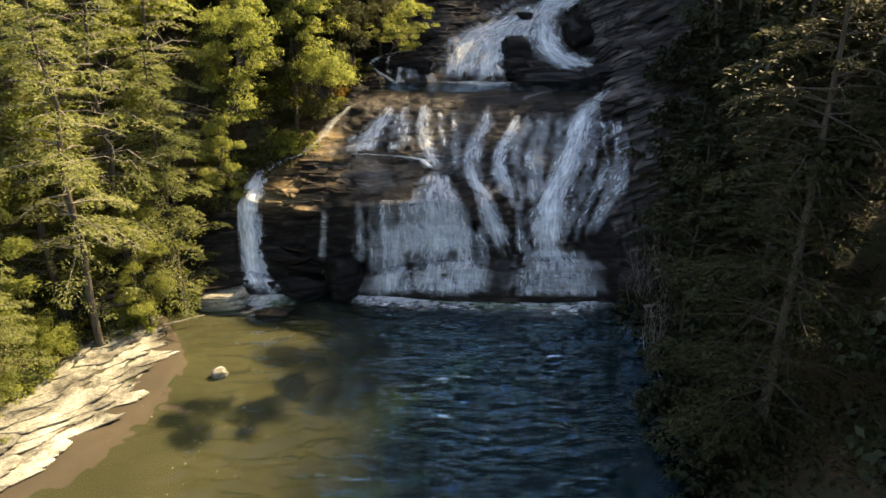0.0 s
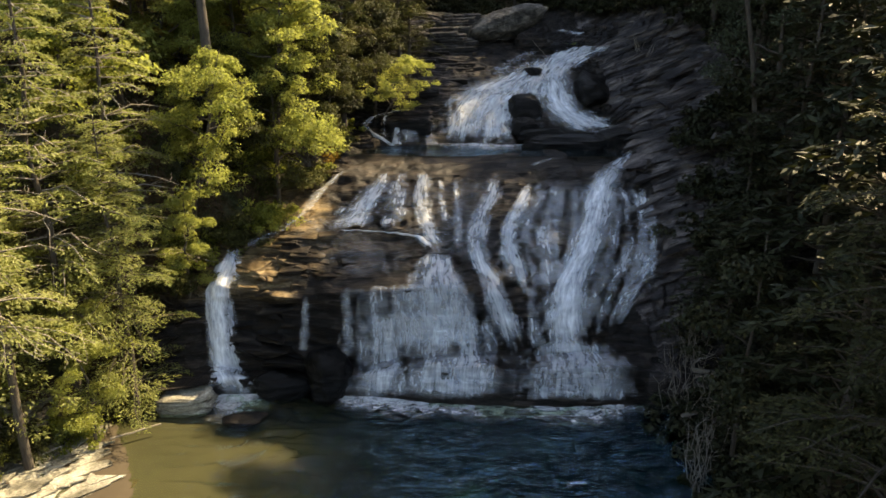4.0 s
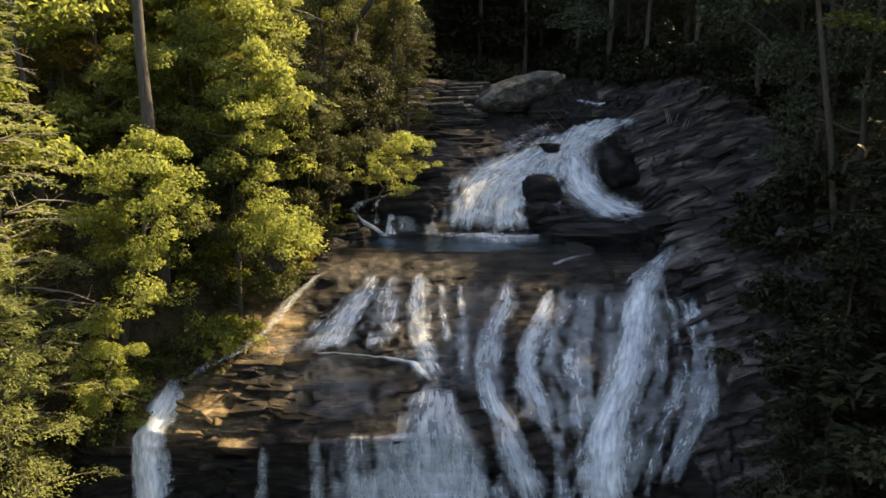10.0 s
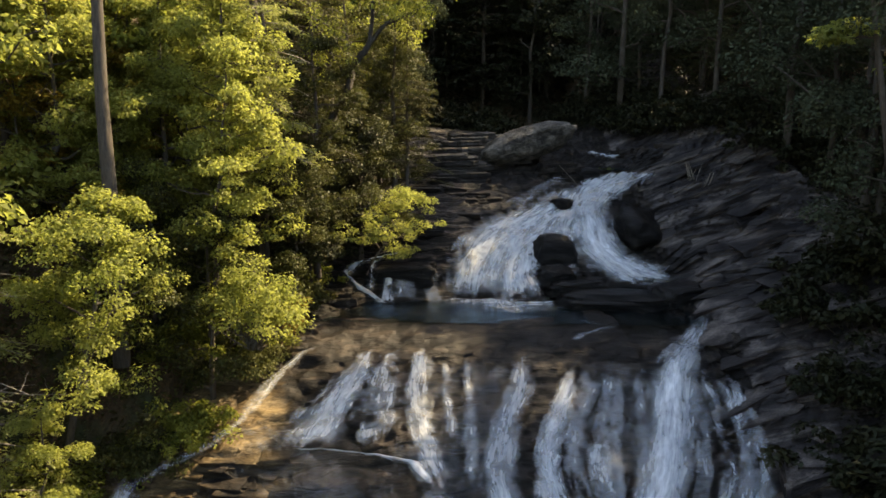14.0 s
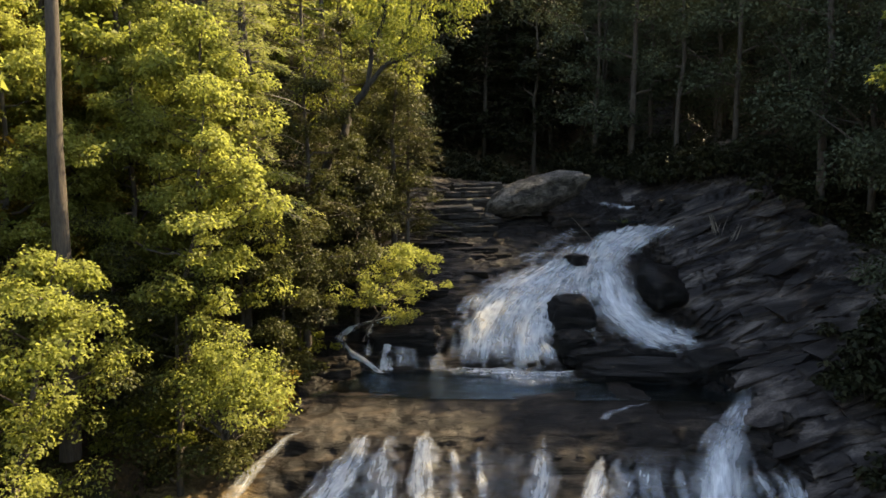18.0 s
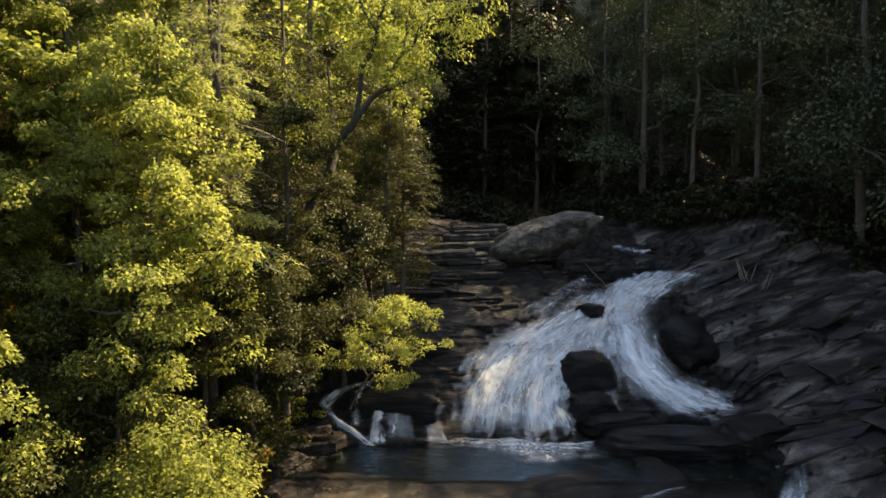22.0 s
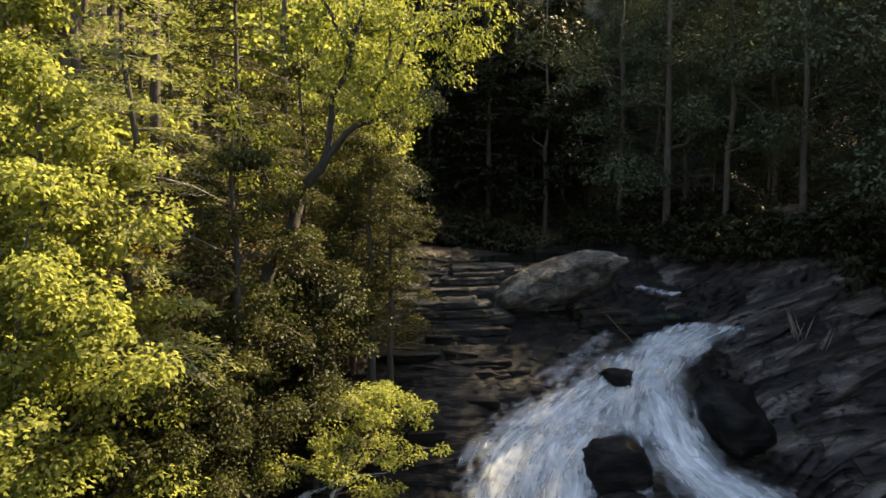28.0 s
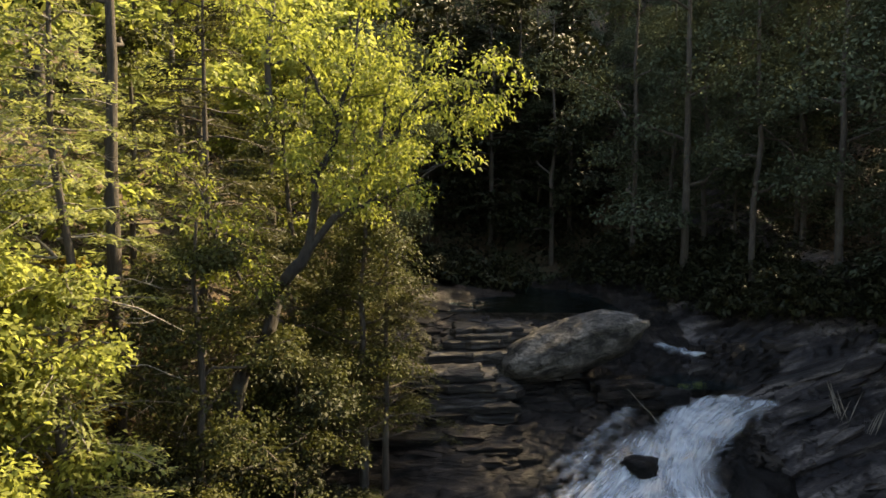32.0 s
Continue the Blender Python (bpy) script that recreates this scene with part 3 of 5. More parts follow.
stream(lower_falls, [(4.98, -3.5, 1.1), (4.68, -4.2, 1.7), (4.4, -4.9, 2.3), (4.14, -5.4, 2.5), (4.0, -5.6, 2.3)], WATER_LACE, "fan of white water over sloping rock", 0.16, wider=1.5)
stream(lower_falls, [(5.2, -3.3, 0.7), (4.7, -4.1, 1.0), (4.3, -4.9, 1.3), (4.05, -5.5, 1.4)], WATER_HEAVY, "bright core of the sloping fan", 0.18, wider=1.4)
stream(lower_falls, [(5.26, -2.5, 0.9), (4.7, -2.8, 1.3), (4.34, -2.9, 1.7), (4.04, -3.0, 1.9)], WATER_LACE, "lacy fan of water over sloping rock", 0.16, wider=1.5)
stream(lower_falls, [(5.3, -1.2, 0.7), (4.68, -1.4, 1.0), (4.24, -1.1, 1.1), (3.96, -0.8, 1.1), (3.6, -0.4, 1.0)], WATER_HEAVY, "narrow white strand over dark rock", 0.2, wider=1.4)
stream(lower_falls, [(4.04, -6.3, 0.4), (4.04, -4.4, 0.36), (4.0, -2.7, 0.36), (3.92, -1.4, 0.42), (3.64, -0.6, 0.7)], WATER_DENSE, "thin curl of water running along a shelf", 0.2, wider=1.3)
stream(lower_falls, [(5.1, 3.3, 0.9), (4.58, 2.7, 1.15), (4.22, 2.1, 1.2), (3.82, 1.8, 1.2), (3.56, 2.0, 1.15), (3.3, 2.4, 1.2), (2.94, 2.9, 1.25), (2.4, 3.4, 1.4), (1.95, 3.75, 1.5)], WATER_HEAVY, "white strand bending down over the steps", 0.26, wider=1.4)
for shift, w, mat in ((-0.9, 0.7, WATER_HEAVY), (0.0, 0.9, WATER_MID), (0.8, 0.7, WATER_LACE), (1.5, 0.5, WATER_MID)):
    stream(lower_falls, [(5.0, 6.2 + shift * 0.8, w), (4.46, 5.3 + shift, w * 1.2), (4.04, 4.5 + shift * 1.1, w * 1.3), (3.5, 4.9 + shift * 0.9, w * 1.2), (3.0, 5.1 + shift * 0.7, w)], mat, "broken white strand over knobbly rock", 0.18, wider=1.4)
stream(lower_falls, [(4.8, 5.4, 1.1), (4.24, 4.1, 1.3), (3.74, 3.4, 1.1), (3.42, 3.6, 1.0)], WATER_LACE, "lacy strand beside the bending one", 0.2, wider=1.4)
stream(lower_falls, [(4.9, 7.0, 1.0), (4.3, 6.3, 1.2), (3.7, 5.8, 1.2), (3.1, 5.6, 1.0)], WATER_MID, "white strand over knobbly rock", 0.2, wider=1.4)
stream(lower_falls, [(6.34, 12.8, 0.8), (6.14, 12.3, 0.9), (5.68, 11.3, 1.3), (4.98, 9.8, 2.0), (4.6, 9.1, 2.1), (4.2, 8.4, 2.1), (3.76, 7.6, 2.1), (3.3, 6.9, 2.2), (2.88, 6.4, 2.4), (2.38, 6.5, 2.9), (1.9, 6.6, 3.3)], WATER_HEAVY, "widest white chute of the lower falls", 0.32, wider=1.35)
stream(lower_falls, [(5.3, 10.3, 1.1), (4.6, 9.1, 1.3), (3.76, 7.6, 1.3), (3.3, 6.8, 1.4), (2.7, 6.4, 1.9), (2.0, 6.6, 2.5)], WATER_DENSE, "thick core of the wide chute", 0.42, wider=1.3)
for shift, w, mat in ((-0.9, 0.8, WATER_MID), (-0.1, 0.7, WATER_LACE), (0.6, 0.6, WATER_MID), (1.2, 0.5, WATER_MID)):
    stream(lower_falls, [(5.1, 10.8 + shift * 0.7, w * 0.8), (4.56, 11.0 + shift, w), (4.16, 10.7 + shift * 1.1, w * 1.1), (3.54, 9.8 + shift * 1.1, w * 1.2), (2.92, 8.8 + shift, w * 1.1), (2.3, 8.1 + shift * 0.8, w)], mat, "thin white strand beside the main chute", 0.18, wider=1.5)
stream(lower_falls, [(4.9, 11.9, 1.0), (4.24, 11.7, 1.2), (3.62, 10.9, 1.25), (3.1, 10.0, 1.2), (2.5, 9.0, 1.0)], WATER_LACE, "outermost white strand over dark rock", 0.2, wider=1.4)
stream(lower_falls, [(3.14, -2.1, 5.2), (3.0, -2.0, 6.6), (2.56, -1.9, 7.2), (2.08, -1.8, 7.5)], WATER_MID, "wide curtain of fine falling threads", 0.26, 0.2, 1.2)
stream(lower_falls, [(3.66, -0.4, 1.5), (3.26, -0.4, 2.6), (2.9, -0.3, 3.4), (2.5, -0.2, 3.6), (2.04, 0.0, 3.6)], WATER_HEAVY, "brighter middle of the curtain", 0.3, 0.3, 1.35)
stream(lower_falls, [(3.18, 0.6, 2.0), (2.72, 0.6, 2.5), (2.04, 0.7, 2.8)], WATER_MID, "threads between the curtain and the bending strand", 0.3, 0.3, 1.3)
stream(lower_falls, [(2.98, -7.1, 0.5), (2.6, -7.3, 0.55), (2.26, -7.5, 0.65), (1.9, -7.5, 0.7)], WATER_MID, "lone thread of water over the overhang", 0.3, 0.4, 1.5)
stream(lower_falls, [(4.3, -7.0, 3.4), (3.9, -4.8, 5.0), (3.4, -4.2, 4.6), (3.1, -4.0, 4.0)], WATER_THIN, "thin film of water on sloping rock", 0.10)
stream(lower_falls, [(5.1, 1.0, 4.6), (4.5, 0.6, 5.0), (4.0, 0.4, 4.8), (3.4, 0.6, 4.6)], WATER_THIN, "thin film of water on dark rock", 0.10)
stream(lower_falls, [(5.2, 8.0, 3.4), (4.5, 7.2, 3.6), (3.8, 6.6, 3.2)], WATER_THIN, "thin film of water beside the chute", 0.10)
for x, w, mat in ((-4.2, 1.2, WATER_MID), (-3.0, 1.7, WATER_HEAVY), (-1.5, 1.5, WATER_LACE), (-0.2, 1.8, WATER_HEAVY), (1.3, 1.6, WATER_HEAVY), (2.3, 1.0, WATER_LACE)):
    stream(lower_falls, [(2.7, x, w * 0.7), (2.1, x, w * 0.8), (1.4, x, w), (0.9, x - 0.1, w * 1.3), (0.40, x - 0.2, w * 1.6)], mat, "white water splashing off the lowest ledge", 0.30, 0.5, 1.5)
stream(lower_falls, [(2.1, 3.6, 3.0), (1.7, 3.4, 3.2), (1.0, 3.2, 3.2), (0.5, 3.2, 3.0)], WATER_THIN, "thin water slipping over bare ledge rock", 0.2, 0.5, 1.3)
stream(lower_falls, [(2.3, 6.7, 3.0), (1.98, 6.7, 3.4), (1.4, 6.7, 3.8), (0.98, 6.7, 4.0), (0.78, 6.7, 4.4), (0.42, 6.7, 4.8)], WATER_HEAVY, "white spray at the foot of the falls", 0.34, 0.5, 1.5)
stream(lower_falls, [(2.1, 8.2, 2.0), (1.6, 8.4, 2.4), (1.0, 8.6, 2.6), (0.5, 8.8, 2.6)], WATER_MID, "thin white water beside the foot of the chute", 0.3, 0.5, 1.3)
for v0, v1, xa, xb, w0, w1 in ((5.1, 3.6, 0.7, 0.9, 0.4, 0.8), (4.3, 3.2, 3.6, 3.3, 0.5, 1.0), (4.4, 3.0, 12.0, 11.0, 0.5, 0.8), (3.1, 2.05, -3.6, -3.6, 0.5, 0.6), (3.1, 2.05, -5.0, -5.0, 0.5, 0.6), (3.1, 2.05, -2.3, -2.3, 0.4, 0.5), (3.3, 2.05, 4.6, 4.9, 0.5, 0.8), (5.0, 4.1, -0.3, 0.1, 0.3, 0.5), (4.9, 3.9, 8.0, 7.1, 0.4, 0.7)):
    stream(lower_falls, [(v0, xa, w0), (v0 * 0.7 + v1 * 0.3, xa * 0.75 + xb * 0.25, w0), (v0 * 0.4 + v1 * 0.6, xa * 0.4 + xb * 0.6, (w0 + w1) / 2), (v1, xb, w1)], WATER_MID, "lacy strand of white water", 0.2)
# upper falls
stream(upper_falls, [(8.9, 8.6, 1.8), (8.6, 6.4, 3.4), (8.22, 4.3, 5.0), (7.76, 2.8, 5.5), (7.4, 2.6, 5.2), (7.0, 2.7, 5.2)], WATER_LACE, "wide lacy fan of the upper falls", 0.24, wider=1.4)
stream(upper_falls, [(8.6, 6.2, 1.8), (8.24, 3.8, 2.7), (7.84, 2.1, 2.9), (7.42, 1.2, 2.3), (7.0, 0.8, 2.0)], WATER_HEAVY, "outer strand of the fan", 0.28, wider=1.5)
stream(upper_falls, [(8.8, 8.2, 1.3), (8.4, 5.8, 2.2), (8.0, 4.0, 2.4), (7.6, 3.0, 2.4), (7.0, 2.8, 2.4)], WATER_HEAVY, "middle strand of the fan", 0.32, wider=1.3)
stream(upper_falls, [(8.6, 8.0, 1.3), (8.24, 5.6, 1.7), (7.78, 4.2, 1.7), (7.42, 4.0, 1.9), (7.0, 4.2, 2.1)], WATER_HEAVY, "inner strand of the fan", 0.30, wider=1.3)
stream(upper_falls, [(9.04, 12.4, 3.4), (8.9, 11.1, 3.6), (8.74, 9.6, 2.8), (8.6, 8.9, 2.0)], WATER_HEAVY, "water breaking over the top lip", 0.26, wider=1.6)
stream(upper_falls, [(9.0, 10.6, 2.4), (8.75, 8.9, 2.8), (8.5, 7.7, 3.2), (8.25, 7.0, 3.2), (8.05, 6.8, 2.8)], WATER_HEAVY, "white water spreading below the lip", 0.28, wider=1.4)
stream(upper_falls, [(9.02, 7.7, 1.6), (8.82, 6.2, 1.8), (8.64, 4.6, 1.9), (8.4, 3.4, 1.6)], WATER_MID, "thin water over the edge of the lip", 0.24, wider=1.3)
stream(upper_falls, [(8.94, 11.9, 2.4), (8.74, 10.1, 2.4), (8.48, 8.7, 2.0), (8.18, 8.5, 2.4), (7.86, 9.2, 3.1), (7.38, 10.4, 3.5), (7.0, 11.4, 3.0)], WATER_HEAVY, "white chute beside the mid-stream boulder", 0.30, wider=1.6)
stream(upper_falls, [(8.5, 8.6, 1.2), (8.1, 8.7, 1.4), (7.7, 9.6, 1.8), (7.3, 10.6, 2.0), (7.02, 11.6, 1.8)], WATER_DENSE, "thick core of the upper chute", 0.36, wider=1.5)
stream(upper_falls, [(8.5, 8.3, 1.2), (8.2, 7.4, 1.1), (7.82, 7.2, 1.15), (7.32, 6.6, 1.3), (7.06, 6.2, 1.4)], WATER_MID, "thin strand behind the boulder", 0.24, wider=1.3)
stream(upper_falls, [(8.6, 8.0, 1.5), (8.32, 6.7, 2.0), (8.14, 6.3, 1.8), (8.0, 6.1, 1.5)], WATER_MID, "water sheeting down onto the boulder", 0.26, wider=1.2)
stream(upper_falls, [(7.64, -2.1, 0.5), (7.6, -4.0, 0.6), (7.48, -5.5, 0.6), (7.36, -5.8, 0.55), (7.2, -4.9, 0.6), (7.06, -4.0, 0.6), (6.84, -2.9, 0.6)], WATER_HEAVY, "side stream curling round a ledge", 0.26, wider=1.15)
stream(upper_falls, [(7.6, -3.6, 0.4), (7.5, -4.4, 0.45), (7.3, -4.4, 0.45), (7.12, -4.2, 0.5)], WATER_LACE, "second branch of the side stream", 0.26, wider=1.4)
stream(upper_falls, [(7.5, -2.6, 1.6), (7.22, -2.6, 1.6), (7.0, -2.5, 1.6)], WATER_MID, "short curtain of water off a ledge", 0.26, wider=1.3)
stream(upper_falls, [(7.45, -3.4, 0.5), (7.2, -3.4, 0.5), (6.95, -3.4, 0.6)], WATER_HEAVY, "thread of water off a ledge", 0.28)
stream(upper_falls, [(7.4, -1.1, 0.8), (7.2, -1.1, 0.8), (6.98, -1.0, 0.9)], WATER_MID, "short thread of water off a ledge", 0.26)
stream(upper_falls, [(7.1, 2.7, 5.6), (6.9, 2.7, 5.8), (6.6, 2.7, 5.6), (6.3, 2.6, 4.6)], WATER_LACE, "foam drifting across the middle pool", 0.30, 0.2, 1.2)
stream(upper_falls, [(5.84, 8.0, 0.45), (5.72, 6.9, 0.45), (5.6, 6.0, 0.45), (5.4, 5.5, 0.6)], WATER_MID, "thin arc of foam over the shelf", 0.25, 0.2)
stream(upper_falls, [(11.06, 10.4, 0.7), (10.95, 10.9, 0.9), (10.8, 11.6, 1.0), (10.68, 12.4, 1.0), (10.6, 13.0, 0.8)], WATER_HEAVY, "small riffle of the creek above the lip", 0.3, 0.3, 1.3)


def water_material(name, tint, rough, wave, height, wave_scale, calm=False):
    k = Mat(name)
    k.t.nodes.remove(k.bsdf)
    w = k.coords((1.0, 1.6, 1), "World")
    n1 = k.noise(w, wave_scale, 4, 0.6, 0.4)
    n2 = k.noise(w, wave_scale * 0.3, 3, 0.5, 0.3)
    waves = k.maths("ADD", n1, k.maths("MULTIPLY", n2, 1.4))
    if calm:
        # the shallows lie still, the deep side ripples
        pos = k.node("ShaderNodeSeparateXYZ")
        k.link(k.coords((1, 1, 1), "World"), pos.inputs[0])
        lively = k.maths("MULTIPLY", k.maths("ADD", pos.outputs[0], 11.0), 0.10, True)
        waves = k.maths("MULTIPLY", waves, k.maths("ADD", lively, 0.04))
    nrm = k.bump(waves, wave, height)
    clear = k.node("ShaderNodeBsdfTransparent")
    clear.inputs[0].default_value = (*tint, 1)
    # gloss coloured blue, standing in for a bluer reflected sky
    shine = k.node("ShaderNodeBsdfGlossy", Roughness=rough, Color=(0.66, 0.86, 1.0, 1.0))
    k.link(nrm, shine.inputs["Normal"])
    tilt = k.node("ShaderNodeLayerWeight", Blend=0.5)
    k.link(nrm, tilt.inputs["Normal"])
    gloss = k.maths("ADD", k.maths("MULTIPLY", k.maths("POWER", tilt.outputs["Facing"], 5.0), 2.2), 0.016, True)
    ms = k.node("ShaderNodeMixShader")
    k.link(gloss, ms.inputs[0])
    k.link(clear.outputs[0], ms.inputs[1])
    k.link(shine.outputs[0], ms.inputs[2])
    k.link(ms.outputs[0], k.out.inputs[0])
    return k.m


def silt_and_tint_material(name, colour, cover, start, end):
    """Murk and painted depth tint in the water, thinning out towards the shore."""
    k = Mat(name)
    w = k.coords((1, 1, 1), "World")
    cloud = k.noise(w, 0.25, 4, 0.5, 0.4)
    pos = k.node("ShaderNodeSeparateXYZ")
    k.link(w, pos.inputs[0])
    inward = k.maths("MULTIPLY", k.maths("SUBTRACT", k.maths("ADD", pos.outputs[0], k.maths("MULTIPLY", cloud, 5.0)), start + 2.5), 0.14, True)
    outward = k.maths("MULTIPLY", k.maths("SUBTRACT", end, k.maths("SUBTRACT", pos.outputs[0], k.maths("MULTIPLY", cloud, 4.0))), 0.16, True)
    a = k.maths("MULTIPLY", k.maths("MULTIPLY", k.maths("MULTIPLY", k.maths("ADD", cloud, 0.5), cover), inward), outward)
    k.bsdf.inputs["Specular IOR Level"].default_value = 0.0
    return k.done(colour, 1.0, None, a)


POOL_WATER = water_material("pool_water", (0.80, 0.88, 0.74), 0.02, 1.0, 0.15, 2.8, True)
CREEK_WATER = water_material("creek_water", (0.48, 0.49, 0.41), 0.05, 0.8, 0.08, 3.0)


def flat_water(name, x0, x1, y0, y1, z, step, material, label, parent=None, ripple=0.0):
    xs, ys = np.arange(x0, x1, step), (warped(y0, y1, 16.0, y1, step) if y0 < 0 else np.arange(y0, y1, step))
    X, Y = np.meshgrid(xs, ys)
    calm = smooth01(-15, -6, X) if y0 < 0 else 0.5
    crest = 0.5 - np.abs(fbm(X * 0.75 + 0.5 * vnoise(X, Y, 0.0, 7), Y * 1.5, 0.0, 2, 91)) * 2.4
    Z = z + ripple * (0.06 + 0.94 * calm) * (crest + 0.5 * vnoise(X * 0.4, Y * 0.6, 3.0, 93))
    bb = Buf()
    bb.add(np.stack([X, Y, Z], 2).reshape(-1, 3), sheet_faces(len(ys), len(xs)))
    ob = part(name, bb.mesh(name), material, parent)
    return tagged(ob, label, "water", kind="structure") if parent is None else ob


pool = flat_water("pool", -19, 14, -60, 39, 0.0, 0.12, POOL_WATER, "dark green rippled plunge pool with clear tan shallows", ripple=0.26)
# olive murk on top; lower sheets paint deep-water darkness and reflected-sky blue
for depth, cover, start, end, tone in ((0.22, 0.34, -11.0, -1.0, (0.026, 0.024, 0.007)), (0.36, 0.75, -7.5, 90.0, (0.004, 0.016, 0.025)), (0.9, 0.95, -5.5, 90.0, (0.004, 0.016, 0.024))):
    flat_water("silt_and_tint_layer", -18, 13, -40, 38.8, -depth, 1.0, silt_and_tint_material("silt_and_tint", tone, cover, start, end), "", pool)
flat_water("middle_pool", -7, 12.5, 51.0, 56.5, 10.40, 0.25, CREEK_WATER, "shallow dark water between the two falls", ripple=0.03)
flat_water("upper_creek", 6.5, 14.0, 66.6, 72, 16.95, 0.25, CREEK_WATER, "dark creek water above the falls", ripple=0.03)
flat_water("far_creek", -2, 10, 75, 92, 19.15, 0.25, CREEK_WATER, "still dark creek reach far upstream", ripple=0.03)


def foam_material():
    k = Mat("foam")
    n = k.noise(k.coords((1, 1.5, 1), "World"), 1.5, 6, 0.62, 0.5)
    fine = k.noise(k.coords((1, 1.5, 1), "World"), 7, 4, 0.6, 0.3)
    edge = k.node("ShaderNodeSeparateXYZ")
    k.link(k.coords(uv="edge"), edge.inputs[0])
    u, v = edge.outputs[0], edge.outputs[1]
    e = k.maths("POWER", k.maths("MULTIPLY", k.maths("MULTIPLY", u, k.maths("SUBTRACT", 1.0, u)), 4.0), 0.8)
    body = k.maths("ADD", k.maths("MULTIPLY", n, 1.6), k.maths("MULTIPLY", fine, 0.9))
    body = k.maths("SUBTRACT", body, 0.40)
    body = k.maths("ADD", body, k.maths("MULTIPLY", k.maths("SUBTRACT", e, 1.0), 0.7))
    body = k.maths("ADD", body, k.maths("MULTIPLY", k.maths("SUBTRACT", v, 0.55), 0.8))
    a = k.maths("MULTIPLY", k.maths("SUBTRACT", body, 0.46), 0.9, True)
    return k.done((0.84, 0.87, 0.88), 0.7, None, k.maths("MULTIPLY", a, 0.92))


FOAM = foam_material()


def foam_patch(x0, x1, y0, y1, z, label):
    xs, ys = np.linspace(x0, x1, 50), np.linspace(y0, y1, 20)
    X, Y = np.meshgrid(xs, ys)
    bb = Buf()
    bb.add(np.stack([X, Y, z + 0.02 * fbm(X, Y * 1.5, 0.0, 2, 95)], 2).reshape(-1, 3), sheet_faces(20, 50))
    uv = np.stack([(X - x0) / (x1 - x0), (Y - y0) / (y1 - y0)], 2).reshape(-1, 2)
    tagged(part("foam", with_uv(bb.mesh("foam"), edge=uv), FOAM), label, "foam", "foam on the water")


for fx0, fx1, fy0, fy1 in ((-5.4, 2.4, 35.9, 38.0), (-1.0, 5.6, 35.6, 37.9), (2.8, 10.6, 35.0, 37.9), (4.6, 9.8, 35.8, 38.0), (-5.2, -1.2, 36.8, 38.4)):
    foam_patch(fx0, fx1, fy0, fy1, 0.10, "churned white foam where the falls meet the pool")
foam_patch(-12.6, -8.6, 35.6, 38.4, 0.05, "white foam below the side fall")
foam_patch(-6.5, -2.5, 36.8, 38.6, 0.04, "thin line of foam under the boulder")
foam_patch(-1.5, 8.5, 53.2, 56.2, 10.47, "foam below the upper fan")

# the shore: a shelf of thin tan ledges
hx, hy = np.arange(-22, -12.4, 0.16), np.arange(15, 37.6, 0.16)
HX, HY = np.meshgrid(hx, hy)
inland = shore(HY) - HX
q = (np.clip(inland, -0.5, 9) * 0.13 + 0.10 * fbm(HX * 0.35, HY * 0.35, 0.0, 3, 61)) / 0.16
fr = q - np.floor(q)
HZ = land(HX, HY) * 0.15 + (np.floor(q) + smooth01(0.78, 1.0, fr)) * 0.13 + 0.05 * fbm(HX * 2, HY * 2, 0.0, 3, 62)
HZ = HZ + 0.06 * smooth01(0.0, 1.2, inland) - 0.8 * smooth01(5.2, 7.5, inland) - 0.34 * smooth01(1.6, -0.9, inland)
b = Buf()
b.add(np.stack([HX, HY, HZ], 2).reshape(-1, 3), sheet_faces(len(hy), len(hx)))
rock_shore = part("rock_shore", b.mesh("rock_shore"), ROCK_DRY)
tagged(rock_shore, "shelf of thin sunlit tan ledges beside the pool", "rock ledge", kind="structure")


def slab_mesh(seed):
    r = np.random.default_rng(seed)
    n = 11
    a = np.sort(r.uniform(0, 2 * np.pi, n))
    rad = r.uniform(0.75, 1.1, n)
    ring = np.stack([np.cos(a) * rad, np.sin(a) * rad * 0.42], 1)
    v = [(*(c * s), h) for s, h in ((1.0, -1.0), (1.02, 0.35), (0.93, 1.0)) for c in ring] + [(0, 0, 1.03)]
    f4 = [(k * n + j, k * n + (j + 1) % n, (k + 1) * n + (j + 1) % n, (k + 1) * n + j) for k in (0, 1) for j in range(n)]
    f3 = [(2 * n + j, 2 * n + (j + 1) % n, 3 * n) for j in range(n)]
    bb = Buf()
    bb.add(v, f4)
    bb.f.append(np.array(f3))
    me = bb.mesh("slab", flat=True)
    me.materials.append(ROCK_DRY)
    return me


slab_kinds = [slab_mesh(200 + i) for i in range(7)]
rs = np.random.default_rng(77)
for i in range(170):
    y = rs.uniform(18, 36)
    d = rs.uniform(1.5, 5.4)
    x = float(shore(y)) - d
    z = float(np.interp(y, hy, HZ[:, int(np.clip((x + 22) / 0.16, 0, len(hx) - 1))]))
    ob = new("slab", slab_kinds[i % 7])
    ob.parent = rock_shore
    s = rs.uniform(0.5, 1.9)
    ob.location, ob.scale = (x, y, z + 0.01), (s, s * rs.uniform(0.5, 0.9), rs.uniform(0.03, 0.06))
    ob.rotation_euler = (rs.normal() * 0.04, rs.normal() * 0.04, 0.68 + rs.normal() * 0.12)


